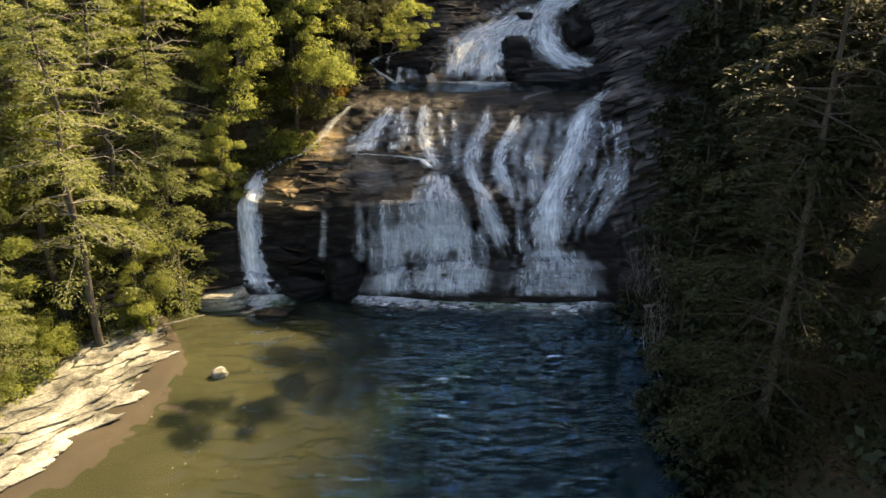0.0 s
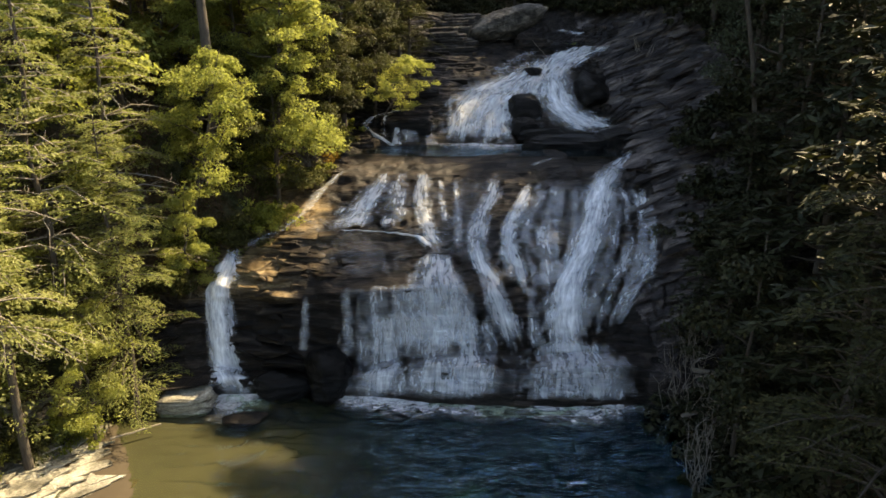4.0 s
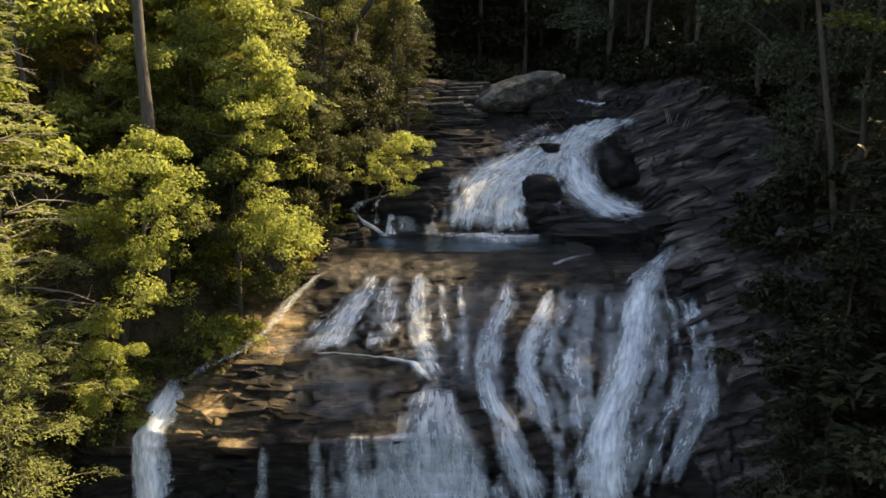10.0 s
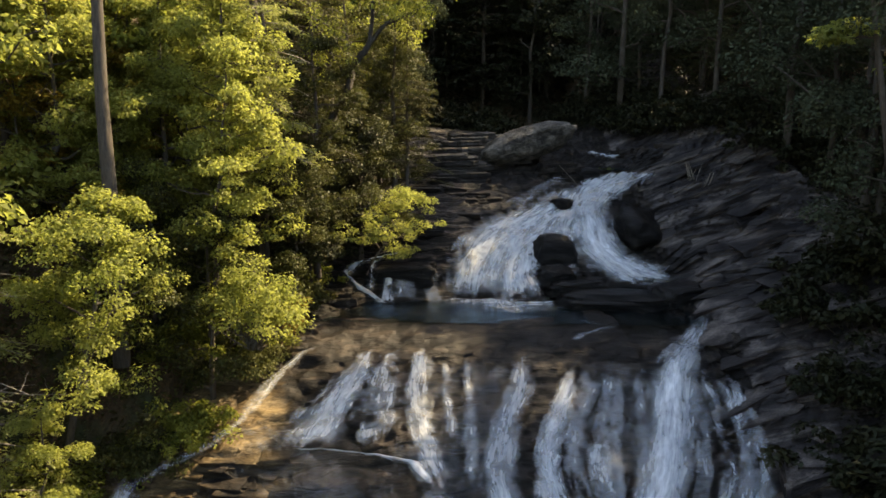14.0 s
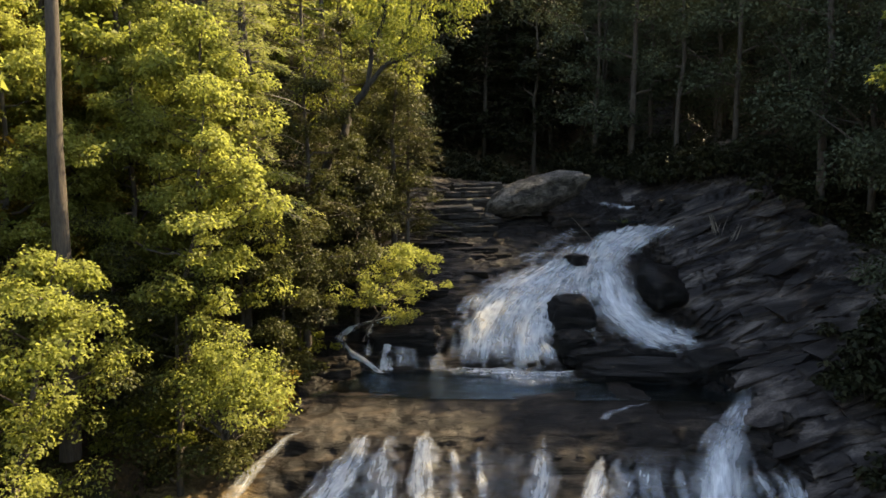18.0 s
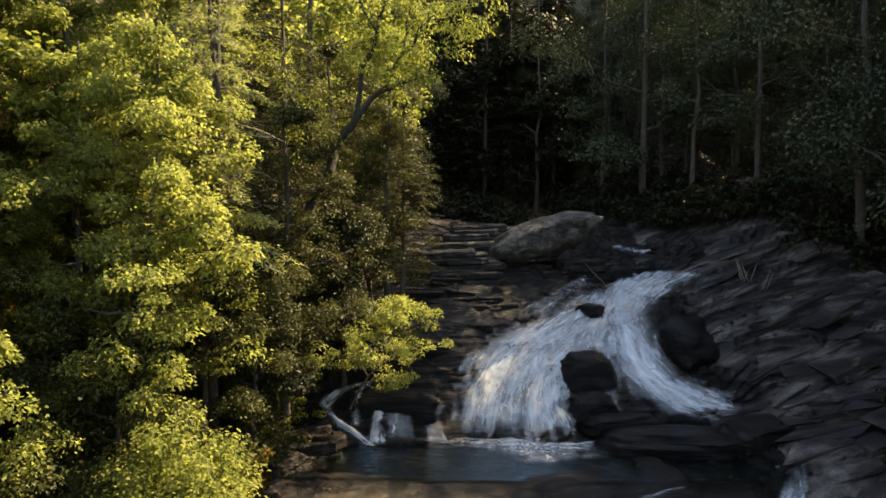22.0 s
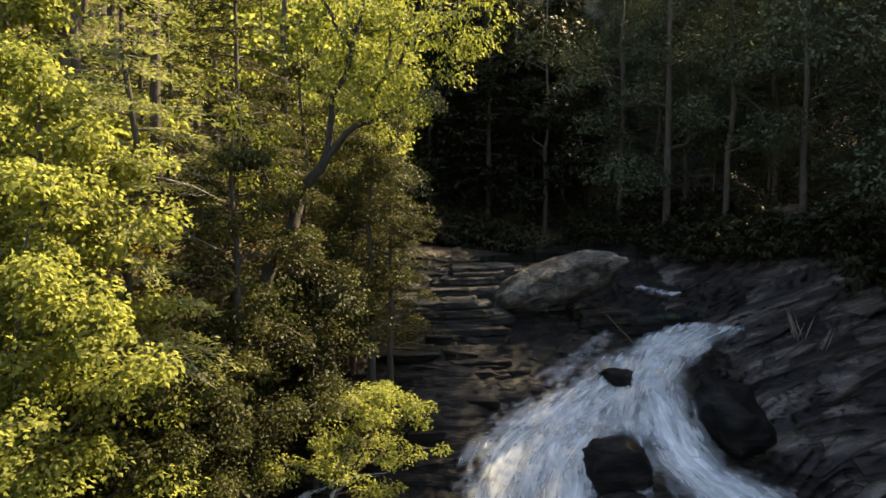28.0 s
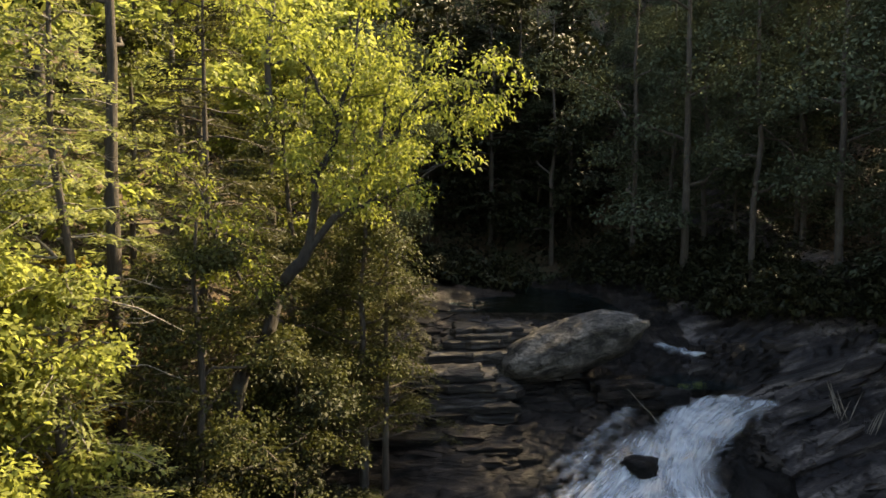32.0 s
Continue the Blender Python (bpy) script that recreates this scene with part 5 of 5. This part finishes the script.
kind("maple", broadleaf(11, 12.5, 3.3, 0.22, 190, 150, 0.15, LEAF_YELLOW, clump=0.46), "sunlit yellow-green tree with open leafy crown", "tree", "broadleaf trees of the gorge")
kind("birch", broadleaf(12, 9.5, 2.6, 0.18, 130, 130, 0.135, LEAF_YELLOW, lean=(0.8, -0.6), girth=0.12, clump=0.46), "slender young tree turning yellow", "tree", "broadleaf trees of the gorge")
kind("poplar", broadleaf(13, 15, 3.8, 0.28, 150, 110, 0.20, LEAF_GREEN, girth=0.2, clump=0.46), "tall green tree with spreading limbs", "tree", "broadleaf trees of the gorge")
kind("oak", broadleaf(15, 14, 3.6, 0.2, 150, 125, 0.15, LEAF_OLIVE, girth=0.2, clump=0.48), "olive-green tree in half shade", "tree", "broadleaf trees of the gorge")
kind("pine", broadleaf(16, 26, 3.6, 0.62, 60, 110, 0.24, LEAF_OLIVE, girth=0.30, wob=0.003), "tall straight tree with a bare grey trunk", "tree", "tall trees of the gorge")
kind("hemlock", conifer(21, 15, 4.0, 0.12, 36, NEEDLE, 0.15, 2.6), "feathery grey-green hemlock in sun", "tree", "hemlocks of the gorge")
kind("thin_hemlock", conifer(22, 17, 3.0, 0.25, 36, NEEDLE, 0.15, 2.5, 0.15, 0.35), "thin hemlock with many dead grey boughs", "tree", "hemlocks of the gorge")
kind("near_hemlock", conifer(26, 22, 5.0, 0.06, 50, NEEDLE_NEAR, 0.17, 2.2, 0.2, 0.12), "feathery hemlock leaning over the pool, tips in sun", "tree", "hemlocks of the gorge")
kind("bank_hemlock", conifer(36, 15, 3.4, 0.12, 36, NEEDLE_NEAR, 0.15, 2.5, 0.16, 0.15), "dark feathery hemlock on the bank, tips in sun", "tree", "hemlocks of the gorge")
kind("hill_hemlock", conifer(28, 17, 3.2, 0.2, 26, NEEDLE, 0.46, 0.45, 0.15), "hemlock on the sunlit slope", "tree", "hemlocks of the gorge")
kind("high_maple", broadleaf(27, 16, 1.9, 0.45, 110, 80, 0.17, LEAF_YELLOW, lean=(-3.4, -1.0), girth=0.11, clump=0.5), "tall tree with yellow leaves catching the sun", "tree", "broadleaf trees of the gorge")
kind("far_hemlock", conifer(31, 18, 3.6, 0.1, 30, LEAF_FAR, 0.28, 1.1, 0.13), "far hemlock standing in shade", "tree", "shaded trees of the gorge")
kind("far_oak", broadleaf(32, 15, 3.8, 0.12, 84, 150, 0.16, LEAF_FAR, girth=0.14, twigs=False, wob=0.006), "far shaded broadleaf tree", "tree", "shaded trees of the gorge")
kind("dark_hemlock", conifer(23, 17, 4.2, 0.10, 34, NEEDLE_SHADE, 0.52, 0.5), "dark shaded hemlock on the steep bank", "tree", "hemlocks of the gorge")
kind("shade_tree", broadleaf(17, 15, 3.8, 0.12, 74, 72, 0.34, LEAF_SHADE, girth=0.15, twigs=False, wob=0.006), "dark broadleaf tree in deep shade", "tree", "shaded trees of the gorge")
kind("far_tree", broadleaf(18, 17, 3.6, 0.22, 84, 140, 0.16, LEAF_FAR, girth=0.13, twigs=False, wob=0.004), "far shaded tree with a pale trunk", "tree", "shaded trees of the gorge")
kind("hill_tree", broadleaf(19, 16, 4.0, 0.25, 66, 66, 0.34, LEAF_YELLOW, girth=0.2, twigs=False), "sunlit tree on the slope, turning yellow", "tree", "trees of the sunlit slope")
kind("gold_tree", broadleaf(37, 9.0, 2.8, 0.10, 110, 80, 0.19, LEAF_GOLD, girth=0.09, clump=0.5), "young tree with golden autumn leaves", "tree", "trees of the sunlit slope")
kind("hill_green", broadleaf(20, 16, 4.0, 0.25, 66, 66, 0.34, LEAF_GREEN, girth=0.2, twigs=False), "sunlit green tree on the slope", "tree", "trees of the sunlit slope")
kind("round_bush", shrub(31, 1.75, 1.7, 120, 90, 0.11, LEAF_YELLOW), "round yellow-green bush over the ledge", "shrub", "bushes of the banks")
kind("bush", shrub(32, 1.5, 1.3, 80, 70, 0.13, LEAF_OLIVE), "olive bush on the bank", "shrub", "bushes of the banks")
kind("laurel", shrub(33, 1.7, 1.3, 80, 70, 0.15, LEAF_GREEN), "glossy green laurel bush", "shrub", "bushes of the banks")
kind("rust_bush", shrub(34, 1.3, 1.4, 48, 70, 0.15, LEAF_RUST), "bush with yellow and rust leaves", "shrub", "bushes of the banks")
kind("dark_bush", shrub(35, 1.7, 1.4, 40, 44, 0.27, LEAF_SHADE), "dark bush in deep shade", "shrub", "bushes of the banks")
kind("brush", bare_brush(41, 4.0, 1.5, 12), "leafless grey brush leaning over the water", "shrub", "bare brush of the banks")

kind("ledge_tree", broadleaf(25, 3.9, 2.3, 0.2, 120, 90, 0.10, LEAF_YELLOW, lean=(2.4, -0.4), girth=0.05, clump=0.44), "small yellow-green tree leaning over the middle pool", "tree", "broadleaf trees of the gorge")
# the bank's inner shade comes from its darkened leaf colour
kind("shade_low", broadleaf(29, 7.5, 2.9, 0.06, 110, 100, 0.17, LEAF_SHADE, girth=0.12, clump=0.5), "low dark tree in the shade of the bank", "tree", "broadleaf trees of the gorge")
kind("leaning_birch", broadleaf(30, 9.5, 2.9, 0.25, 160, 130, 0.135, LEAF_YELLOW, lean=(2.8, -0.8), girth=0.13, clump=0.48), "leaning tree with bright yellow-green leaves", "tree", "broadleaf trees of the gorge")
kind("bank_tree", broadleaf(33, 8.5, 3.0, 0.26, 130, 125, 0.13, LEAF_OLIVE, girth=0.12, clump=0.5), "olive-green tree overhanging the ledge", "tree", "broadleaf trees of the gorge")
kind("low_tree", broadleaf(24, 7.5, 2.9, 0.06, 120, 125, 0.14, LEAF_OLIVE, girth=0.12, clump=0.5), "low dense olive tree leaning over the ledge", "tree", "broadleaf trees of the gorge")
# sunlit bank beside the falls
plant("maple", -9.5, 48.4, 12.2, 0.4, 1.05)
plant("round_bush", -7.7, 45.0, 12.0, 0.0, 1.3)
plant("ledge_tree", -4.4, 54.4, 12.6, 0.0, 1.0)
plant("bank_tree", -7.2, 53.6, 11.4, 0.5, 0.9)
plant("bank_tree", -7.4, 51.2, 11.0, 2.5, 0.8)
plant("bank_tree", -5.0, 57.4, 12.6, 4.5, 0.95)
plant("leaning_birch", -13.8, 42.0, 8.0, 0.0, 1.0)
plant("birch", -9.9, 46.4, 11.6, 1.2, 1.05)
plant("birch", -11.6, 50.6, None, 4.2, 1.2)
plant("birch", -14.2, 46.6, None, 2.2, 0.95)
plant("low_tree", -12.4, 47.0, None, 0.6, 0.9)
plant("laurel", -11.2, 46.6, None, 2.0, 1.2)
plant("birch", -13.4, 39.8, 5.0, 0.0, 0.62, "young yellow tree beside the side fall")
plant("pine", -12.7, 44.4, 11.0, 0.0, 1.0)
plant("bank_hemlock", -2.7, 61.2, 15.0, 0.6, 0.8, "feathery hemlock reaching over the upper falls")
plant("shade_low", -7.8, 53.2, 11.4, 0.9, 1.0)
plant("shade_low", -5.0, 57.0, 12.6, 2.9, 1.05)
plant("low_tree", -4.4, 62.0, 15.2, 4.1, 1.0)
plant("low_tree", -8.6, 49.8, 11.6, 5.2, 0.9)
plant("low_tree", -5.2, 66.6, 17.6, 1.1, 1.1)
plant("oak", -6.8, 53.5, 12.5, 0.9, 0.85)
plant("oak", -3.4, 60.5, 14.5, 2.2, 0.85)
plant("oak", -6.4, 61.5, 15.5, 0.3, 0.95)
plant("thin_hemlock", -8.6, 50.5, 13.0, 0.0, 1.1)
plant("bank_hemlock", -7.6, 56.4, 14.5, 1.5, 1.2)
plant("pine", -10.5, 57.0, None, 1.5, 0.9)
plant("maple", -12.6, 49.5, None, 2.4, 1.0)
plant("maple", -14.8, 51.3, None, 4.0, 1.0)
plant("maple", -15.8, 46.8, None, 1.0, 1.0)
plant("maple", -13.2, 53.0, None, 2.0, 1.1)
for x, y, k in ((-17.2, 43.6, "hill_tree"), (-18.8, 48.2, "hill_tree"), (-21.2, 44.4, "hill_green"), (-16.6, 51.0, "hill_green"), (-20.2, 52.6, "hill_tree"), (-23, 48.5, "hill_tree")):
    plant(k, x, y, None, x * 3, 1.0)
plant("low_tree", -9.8, 46.0, None, 3.0, 1.0)
for x, y, k, s, a in ((-9.8, 43.6, "laurel", 1.0, 0), (-11.5, 42.6, "bush", 1.1, 1), (-8.4, 47.4, "bush", 1.0, 2), (-7.9, 50.0, "rust_bush", 1.0, 3), (-7.6, 52.0, "bush", 1.0, 4),
                      (-8.0, 54.4, "laurel", 1.0, 5), (-13.5, 41.8, "laurel", 1.2, 0.5), (-14.2, 40.2, "bush", 1.2, 1.5), (-8.8, 48.6, "laurel", 1.0, 2.5), (-3.0, 58.8, "bush", 1.0, 3.5)):
    plant(k, x, y, max(gz(x, y), 0) + 0.2, a, s)
for x, y, s, a in ((-15.4, 49.4, 1.0, 0.3), (-17.6, 47.0, 0.9, 1.9), (-14.2, 52.4, 1.0, 3.1), (-18.6, 51.4, 1.1, 4.4), (-12.6, 56.0, 0.9, 5.2)):
    plant("gold_tree", x, y, None, a, s)
forked_tree(-7.8, 55.0, 15.1, "leaning tree with dark forked limbs and drooping green leaves")
# left bank of the pool
for x, y, k, s, a in ((-17.8, 31.3, "thin_hemlock", 1.3, 0.3), (-20.5, 33.0, "hemlock", 1.35, 1.0), (-15.4, 36.6, "hemlock", 1.0, 2.2), (-17.6, 35.6, "thin_hemlock", 1.4, 3.0),
                      (-16.2, 39.5, "thin_hemlock", 1.3, 4.0), (-20.5, 28.0, "birch", 0.8, 1.0), (-20.8, 35.5, "maple", 1.0, 5.0), (-19.5, 25.5, "hemlock", 0.7, 0.1), (-22, 31, "poplar", 1.0, 2.0),
                      (-18.8, 40.5, "poplar", 1.0, 0.7), (-16.0, 33.6, "birch", 0.75, 2.9)):
    plant(k, x, y, None, a, s)
for x, y, k, s, a in ((-19.6, 30.0, "round_bush", 0.9, 0), (-17.2, 34.0, "laurel", 0.9, 1), (-15.6, 37.0, "bush", 0.9, 2), (-20.3, 26.0, "round_bush", 0.8, 3), (-18.8, 32.6, "bush", 1.0, 4),
                      (-19.8, 22.6, "laurel", 0.8, 5), (-16.5, 38.2, "laurel", 1.0, 5.5)):
    plant(k, x, y, None, a, s)
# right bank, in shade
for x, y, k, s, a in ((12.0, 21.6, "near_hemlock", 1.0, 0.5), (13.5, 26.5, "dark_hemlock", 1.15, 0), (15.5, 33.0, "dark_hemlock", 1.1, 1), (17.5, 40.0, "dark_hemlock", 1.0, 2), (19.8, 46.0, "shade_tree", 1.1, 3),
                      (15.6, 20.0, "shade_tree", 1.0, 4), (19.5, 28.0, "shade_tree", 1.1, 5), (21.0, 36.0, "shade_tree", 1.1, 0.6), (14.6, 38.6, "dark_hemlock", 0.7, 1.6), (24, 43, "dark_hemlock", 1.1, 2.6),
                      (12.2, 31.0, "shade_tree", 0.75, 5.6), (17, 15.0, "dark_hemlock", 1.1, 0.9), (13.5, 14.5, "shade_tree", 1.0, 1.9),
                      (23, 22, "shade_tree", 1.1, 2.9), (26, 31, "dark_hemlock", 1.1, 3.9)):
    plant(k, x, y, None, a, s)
# right-slope trees, several out of view, are placed and scaled to shade the falls
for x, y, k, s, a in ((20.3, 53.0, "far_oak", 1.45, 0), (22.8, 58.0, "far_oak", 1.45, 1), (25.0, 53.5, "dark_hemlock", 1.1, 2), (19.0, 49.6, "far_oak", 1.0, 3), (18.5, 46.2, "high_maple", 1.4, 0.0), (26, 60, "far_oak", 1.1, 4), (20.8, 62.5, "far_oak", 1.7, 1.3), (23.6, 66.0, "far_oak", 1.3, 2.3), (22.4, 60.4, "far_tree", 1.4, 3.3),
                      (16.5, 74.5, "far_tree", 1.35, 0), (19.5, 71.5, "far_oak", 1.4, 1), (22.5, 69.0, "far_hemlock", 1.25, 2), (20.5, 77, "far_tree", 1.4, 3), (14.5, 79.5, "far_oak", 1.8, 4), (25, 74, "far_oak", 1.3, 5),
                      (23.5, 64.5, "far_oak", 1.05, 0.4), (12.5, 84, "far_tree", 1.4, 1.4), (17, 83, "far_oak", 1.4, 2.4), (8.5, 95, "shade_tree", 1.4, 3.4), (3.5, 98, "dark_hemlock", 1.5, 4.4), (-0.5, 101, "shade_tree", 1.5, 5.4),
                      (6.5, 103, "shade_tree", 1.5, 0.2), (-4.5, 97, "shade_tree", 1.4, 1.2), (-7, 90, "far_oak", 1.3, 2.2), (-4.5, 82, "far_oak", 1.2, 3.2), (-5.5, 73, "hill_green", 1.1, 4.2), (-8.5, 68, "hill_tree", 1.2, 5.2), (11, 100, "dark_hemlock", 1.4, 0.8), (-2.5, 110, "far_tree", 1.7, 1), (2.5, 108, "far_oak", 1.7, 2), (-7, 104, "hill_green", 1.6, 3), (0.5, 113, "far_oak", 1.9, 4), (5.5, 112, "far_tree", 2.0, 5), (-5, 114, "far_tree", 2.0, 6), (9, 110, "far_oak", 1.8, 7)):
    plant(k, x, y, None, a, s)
for i in range(34):
    y = 60 + i * 0.95
    x = float(np.interp(y, (60, 66, 75, 92), (21.5, 18.5, 13.2, 9.5))) + 0.5 + 4.5 * ((i * 0.618) % 1)
    plant("dark_bush", x, y, None, i * 2.1, 0.8 + 0.6 * ((i * 0.37) % 1))
for i in range(26):
    y = 20 + i * 1.25
    x = float(right_edge(y)) + 0.8 + 3.5 * ((i * 0.618) % 1)
    plant("dark_bush", x, y, None, i * 1.7, 0.8 + 0.5 * ((i * 0.37) % 1))
for x, y, a, s in ((11.6, 36.2, 0, 1.1), (12.4, 34.0, 2, 1.2), (10.8, 30.5, 4, 1.0), (12.6, 38.2, 1, 1.0)):
    plant("brush", x, y, max(gz(x, y), 0.1), a, s)
for i in range(14):
    plant("dark_bush", -6.0 + 0.7 * i, 87.5 + 3.5 * ((i * 0.618) % 1), None, i * 1.3, 1.1 + 0.5 * ((i * 0.37) % 1))
# woods on the slopes
r = np.random.default_rng(5)
placed = []
# the first "bank" set is added uphill to keep sun off the right bank
for k, n, x0, x1, y0, y1, gap in (("left", 46, -36, -9, 30, 98, 4.0), ("right", 30, 22, 42, 56, 104, 4.2), ("bank", 22, 19, 38, 12, 56, 4.4), ("far", 78, -24, 38, 76, 122, 3.8), ("left", 12, -44, -24, -34, 12, 5.0), ("bank", 12, 16, 38, -34, 8, 5.0)):
    made = tries = 0
    while made < n and tries < 4000:
        tries += 1
        x, y = r.uniform(x0, x1), r.uniform(y0, y1)
        if k == "left" and (x > left_edge(y) - 4.5 or (y < 50 and x > -23)):
            continue
        if k in ("right", "bank") and x < right_edge(y) + 3.0:
            continue
        if k == "far" and (left_edge(y) - 2.5 < x < right_edge(y) + 2 and y < 98):
            continue
        if any((x - p) ** 2 + (y - q) ** 2 < gap * gap for p, q in placed):
            continue
        placed.append((x, y))
        made += 1
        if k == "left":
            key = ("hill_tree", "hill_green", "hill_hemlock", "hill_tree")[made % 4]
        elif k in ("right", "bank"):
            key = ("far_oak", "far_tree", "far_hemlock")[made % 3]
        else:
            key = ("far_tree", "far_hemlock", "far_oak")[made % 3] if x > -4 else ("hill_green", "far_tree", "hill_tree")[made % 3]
        plant(key, x, y, None, r.uniform(0, 6.28), r.uniform(0.8, 1.2))


# ---- undergrowth: low leaves over the banks ----
def undergrowth(seed, n, x0, x1, y0, y1, keep, size, tall, material, label):
    r = np.random.default_rng(seed)
    x, y = r.uniform(x0, x1, n), r.uniform(y0, y1, n)
    clumps = fbm(x * 0.5, y * 0.5, 0.0, 3, seed)
    ok = keep(x, y) & (clumps > -0.15)
    x, y, clumps = x[ok], y[ok], clumps[ok]
    z = top(x, y) + r.uniform(0, 1, len(x)) ** 1.5 * tall * (0.4 + 1.6 * np.maximum(clumps, 0)) + 0.05
    m = len(x)
    bb = Buf()
    leaves(bb, np.stack([x, y, z], 1), r.normal(size=(m, 3)) * 0.5 + (0, 0, 0.8), r.normal(size=(m, 3)), size * r.uniform(0.6, 1.3, m), 0.5)
    tagged(part("undergrowth", bb.mesh("undergrowth"), material), label, "undergrowth", kind="stuff")


def wood_edge(y):
    """Where the shaded wood begins beside and above the rock."""
    return np.interp(y, (16, 37, 42, 50, 56, 62, 66, 70, 75, 80, 90, 96), (9.5, 12.2, 14.0, 17.0, 19.5, 21.0, 19.0, 16.0, 13.2, 12.0, 9.0, 5.0))


undergrowth(1, 90000, -34, -3, 38, 80, lambda x, y: (x < left_edge(y) - 0.3) & (x > left_edge(y) - 22), 0.2, 1.6, LEAF_OLIVE, "low olive and rust undergrowth on the sunlit bank")
undergrowth(2, 26000, -30, -17, 16, 40, lambda x, y: x < shore(y) - 5.0, 0.2, 1.2, LEAF_GREEN, "low green undergrowth behind the ledges")
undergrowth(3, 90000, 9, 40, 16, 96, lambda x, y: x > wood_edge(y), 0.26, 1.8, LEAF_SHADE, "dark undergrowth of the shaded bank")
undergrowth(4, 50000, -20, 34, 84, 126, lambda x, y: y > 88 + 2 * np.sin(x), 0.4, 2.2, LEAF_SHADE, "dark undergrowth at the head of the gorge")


# ---- dead wood ----
def log_thing(a, b, girth, label):
    r = np.random.default_rng(int(abs(a[0] * 31 + a[1] * 7)))
    bb = Buf()
    tube(bb, curved(r, a, b, 8, 0, 0.01), np.linspace(girth, girth * 0.6, 8), 8)
    bb.add(np.array([a, b]), np.zeros((0, 4), int))
    tagged(part("fallen_log", bb.mesh("fallen_log"), BARK_PALE), label, "log", "fallen logs")


log_thing((12.6, 37.2, 2.2), (14.6, 35.6, 2.6), 0.13, "broken grey log lying on the shaded bank")
log_thing((11.4, 35.0, 0.9), (14.2, 35.4, 1.5), 0.11, "tan fallen log at the water's edge")
log_thing((13.2, 36.0, 2.6), (12.4, 37.6, 1.4), 0.08, "short broken branch leaning on the bank")
log_thing((8.4, 64.8, 16.0), (7.2, 65.3, 17.3), 0.02, "thin bare stick leaning across the lip")
log_thing((-15.4, 33.6, 0.5), (-13.6, 35.0, 0.4), 0.06, "grey driftwood branch on the ledges")


def tuft(x, y, z, n, tall, material, label, name="grass_tuft"):
    r = np.random.default_rng(int(x * 13 + y))
    bb = Buf()
    a = r.uniform(0, 6.28, n)
    lean = np.stack([np.cos(a) * 0.35, np.sin(a) * 0.35, np.ones(n)], 1) * tall * r.uniform(0.5, 1, (n, 1))
    base = np.stack([r.normal(size=n) * 0.15, r.normal(size=n) * 0.1, np.zeros(n)], 1)
    leaves(bb, base + lean * 0.5, np.stack([np.sin(a), -np.cos(a), np.zeros(n)], 1), lean, np.linalg.norm(lean, axis=1), 0.035, 0.02)
    ob = tagged(part(name, bb.mesh(name), material), label, "grass", "tufts on the rock")
    ob.location = (x, y, z)


tuft(15.6, 64.0, gz(15.6, 64.0), 9, 1.9, BARK_PALE, "tall dry stalks of grey grass on the rock")
tuft(16.2, 63.2, gz(16.2, 63.2), 7, 1.3, BARK_PALE, "short dry stalks of grey grass on the rock")
tuft(11.0, 67.4, 16.85, 70, 0.35, LEAF_YELLOW, "small yellow-green tuft at the lip")
tuft(10.2, 67.2, 16.85, 50, 0.3, LEAF_YELLOW, "small mossy tuft at the lip")
# flecks drifting on the pool
rf = np.random.default_rng(3)
b = Buf()
fx, fy = rf.normal(size=60) * 1.6 - 9.8, rf.normal(size=60) * 1.8 + 24.5
leaves(b, np.stack([fx, fy, np.full(60, 0.09)], 1), np.tile((0.0, 0.0, 1.0), (60, 1)), rf.normal(size=(60, 3)), rf.uniform(0.05, 0.11, 60), 0.7, 0.02)
tagged(part("floating_flecks", b.mesh("floating_flecks"), ROCK_DRY), "pale flecks of foam and leaf adrift", "debris", kind="stuff")
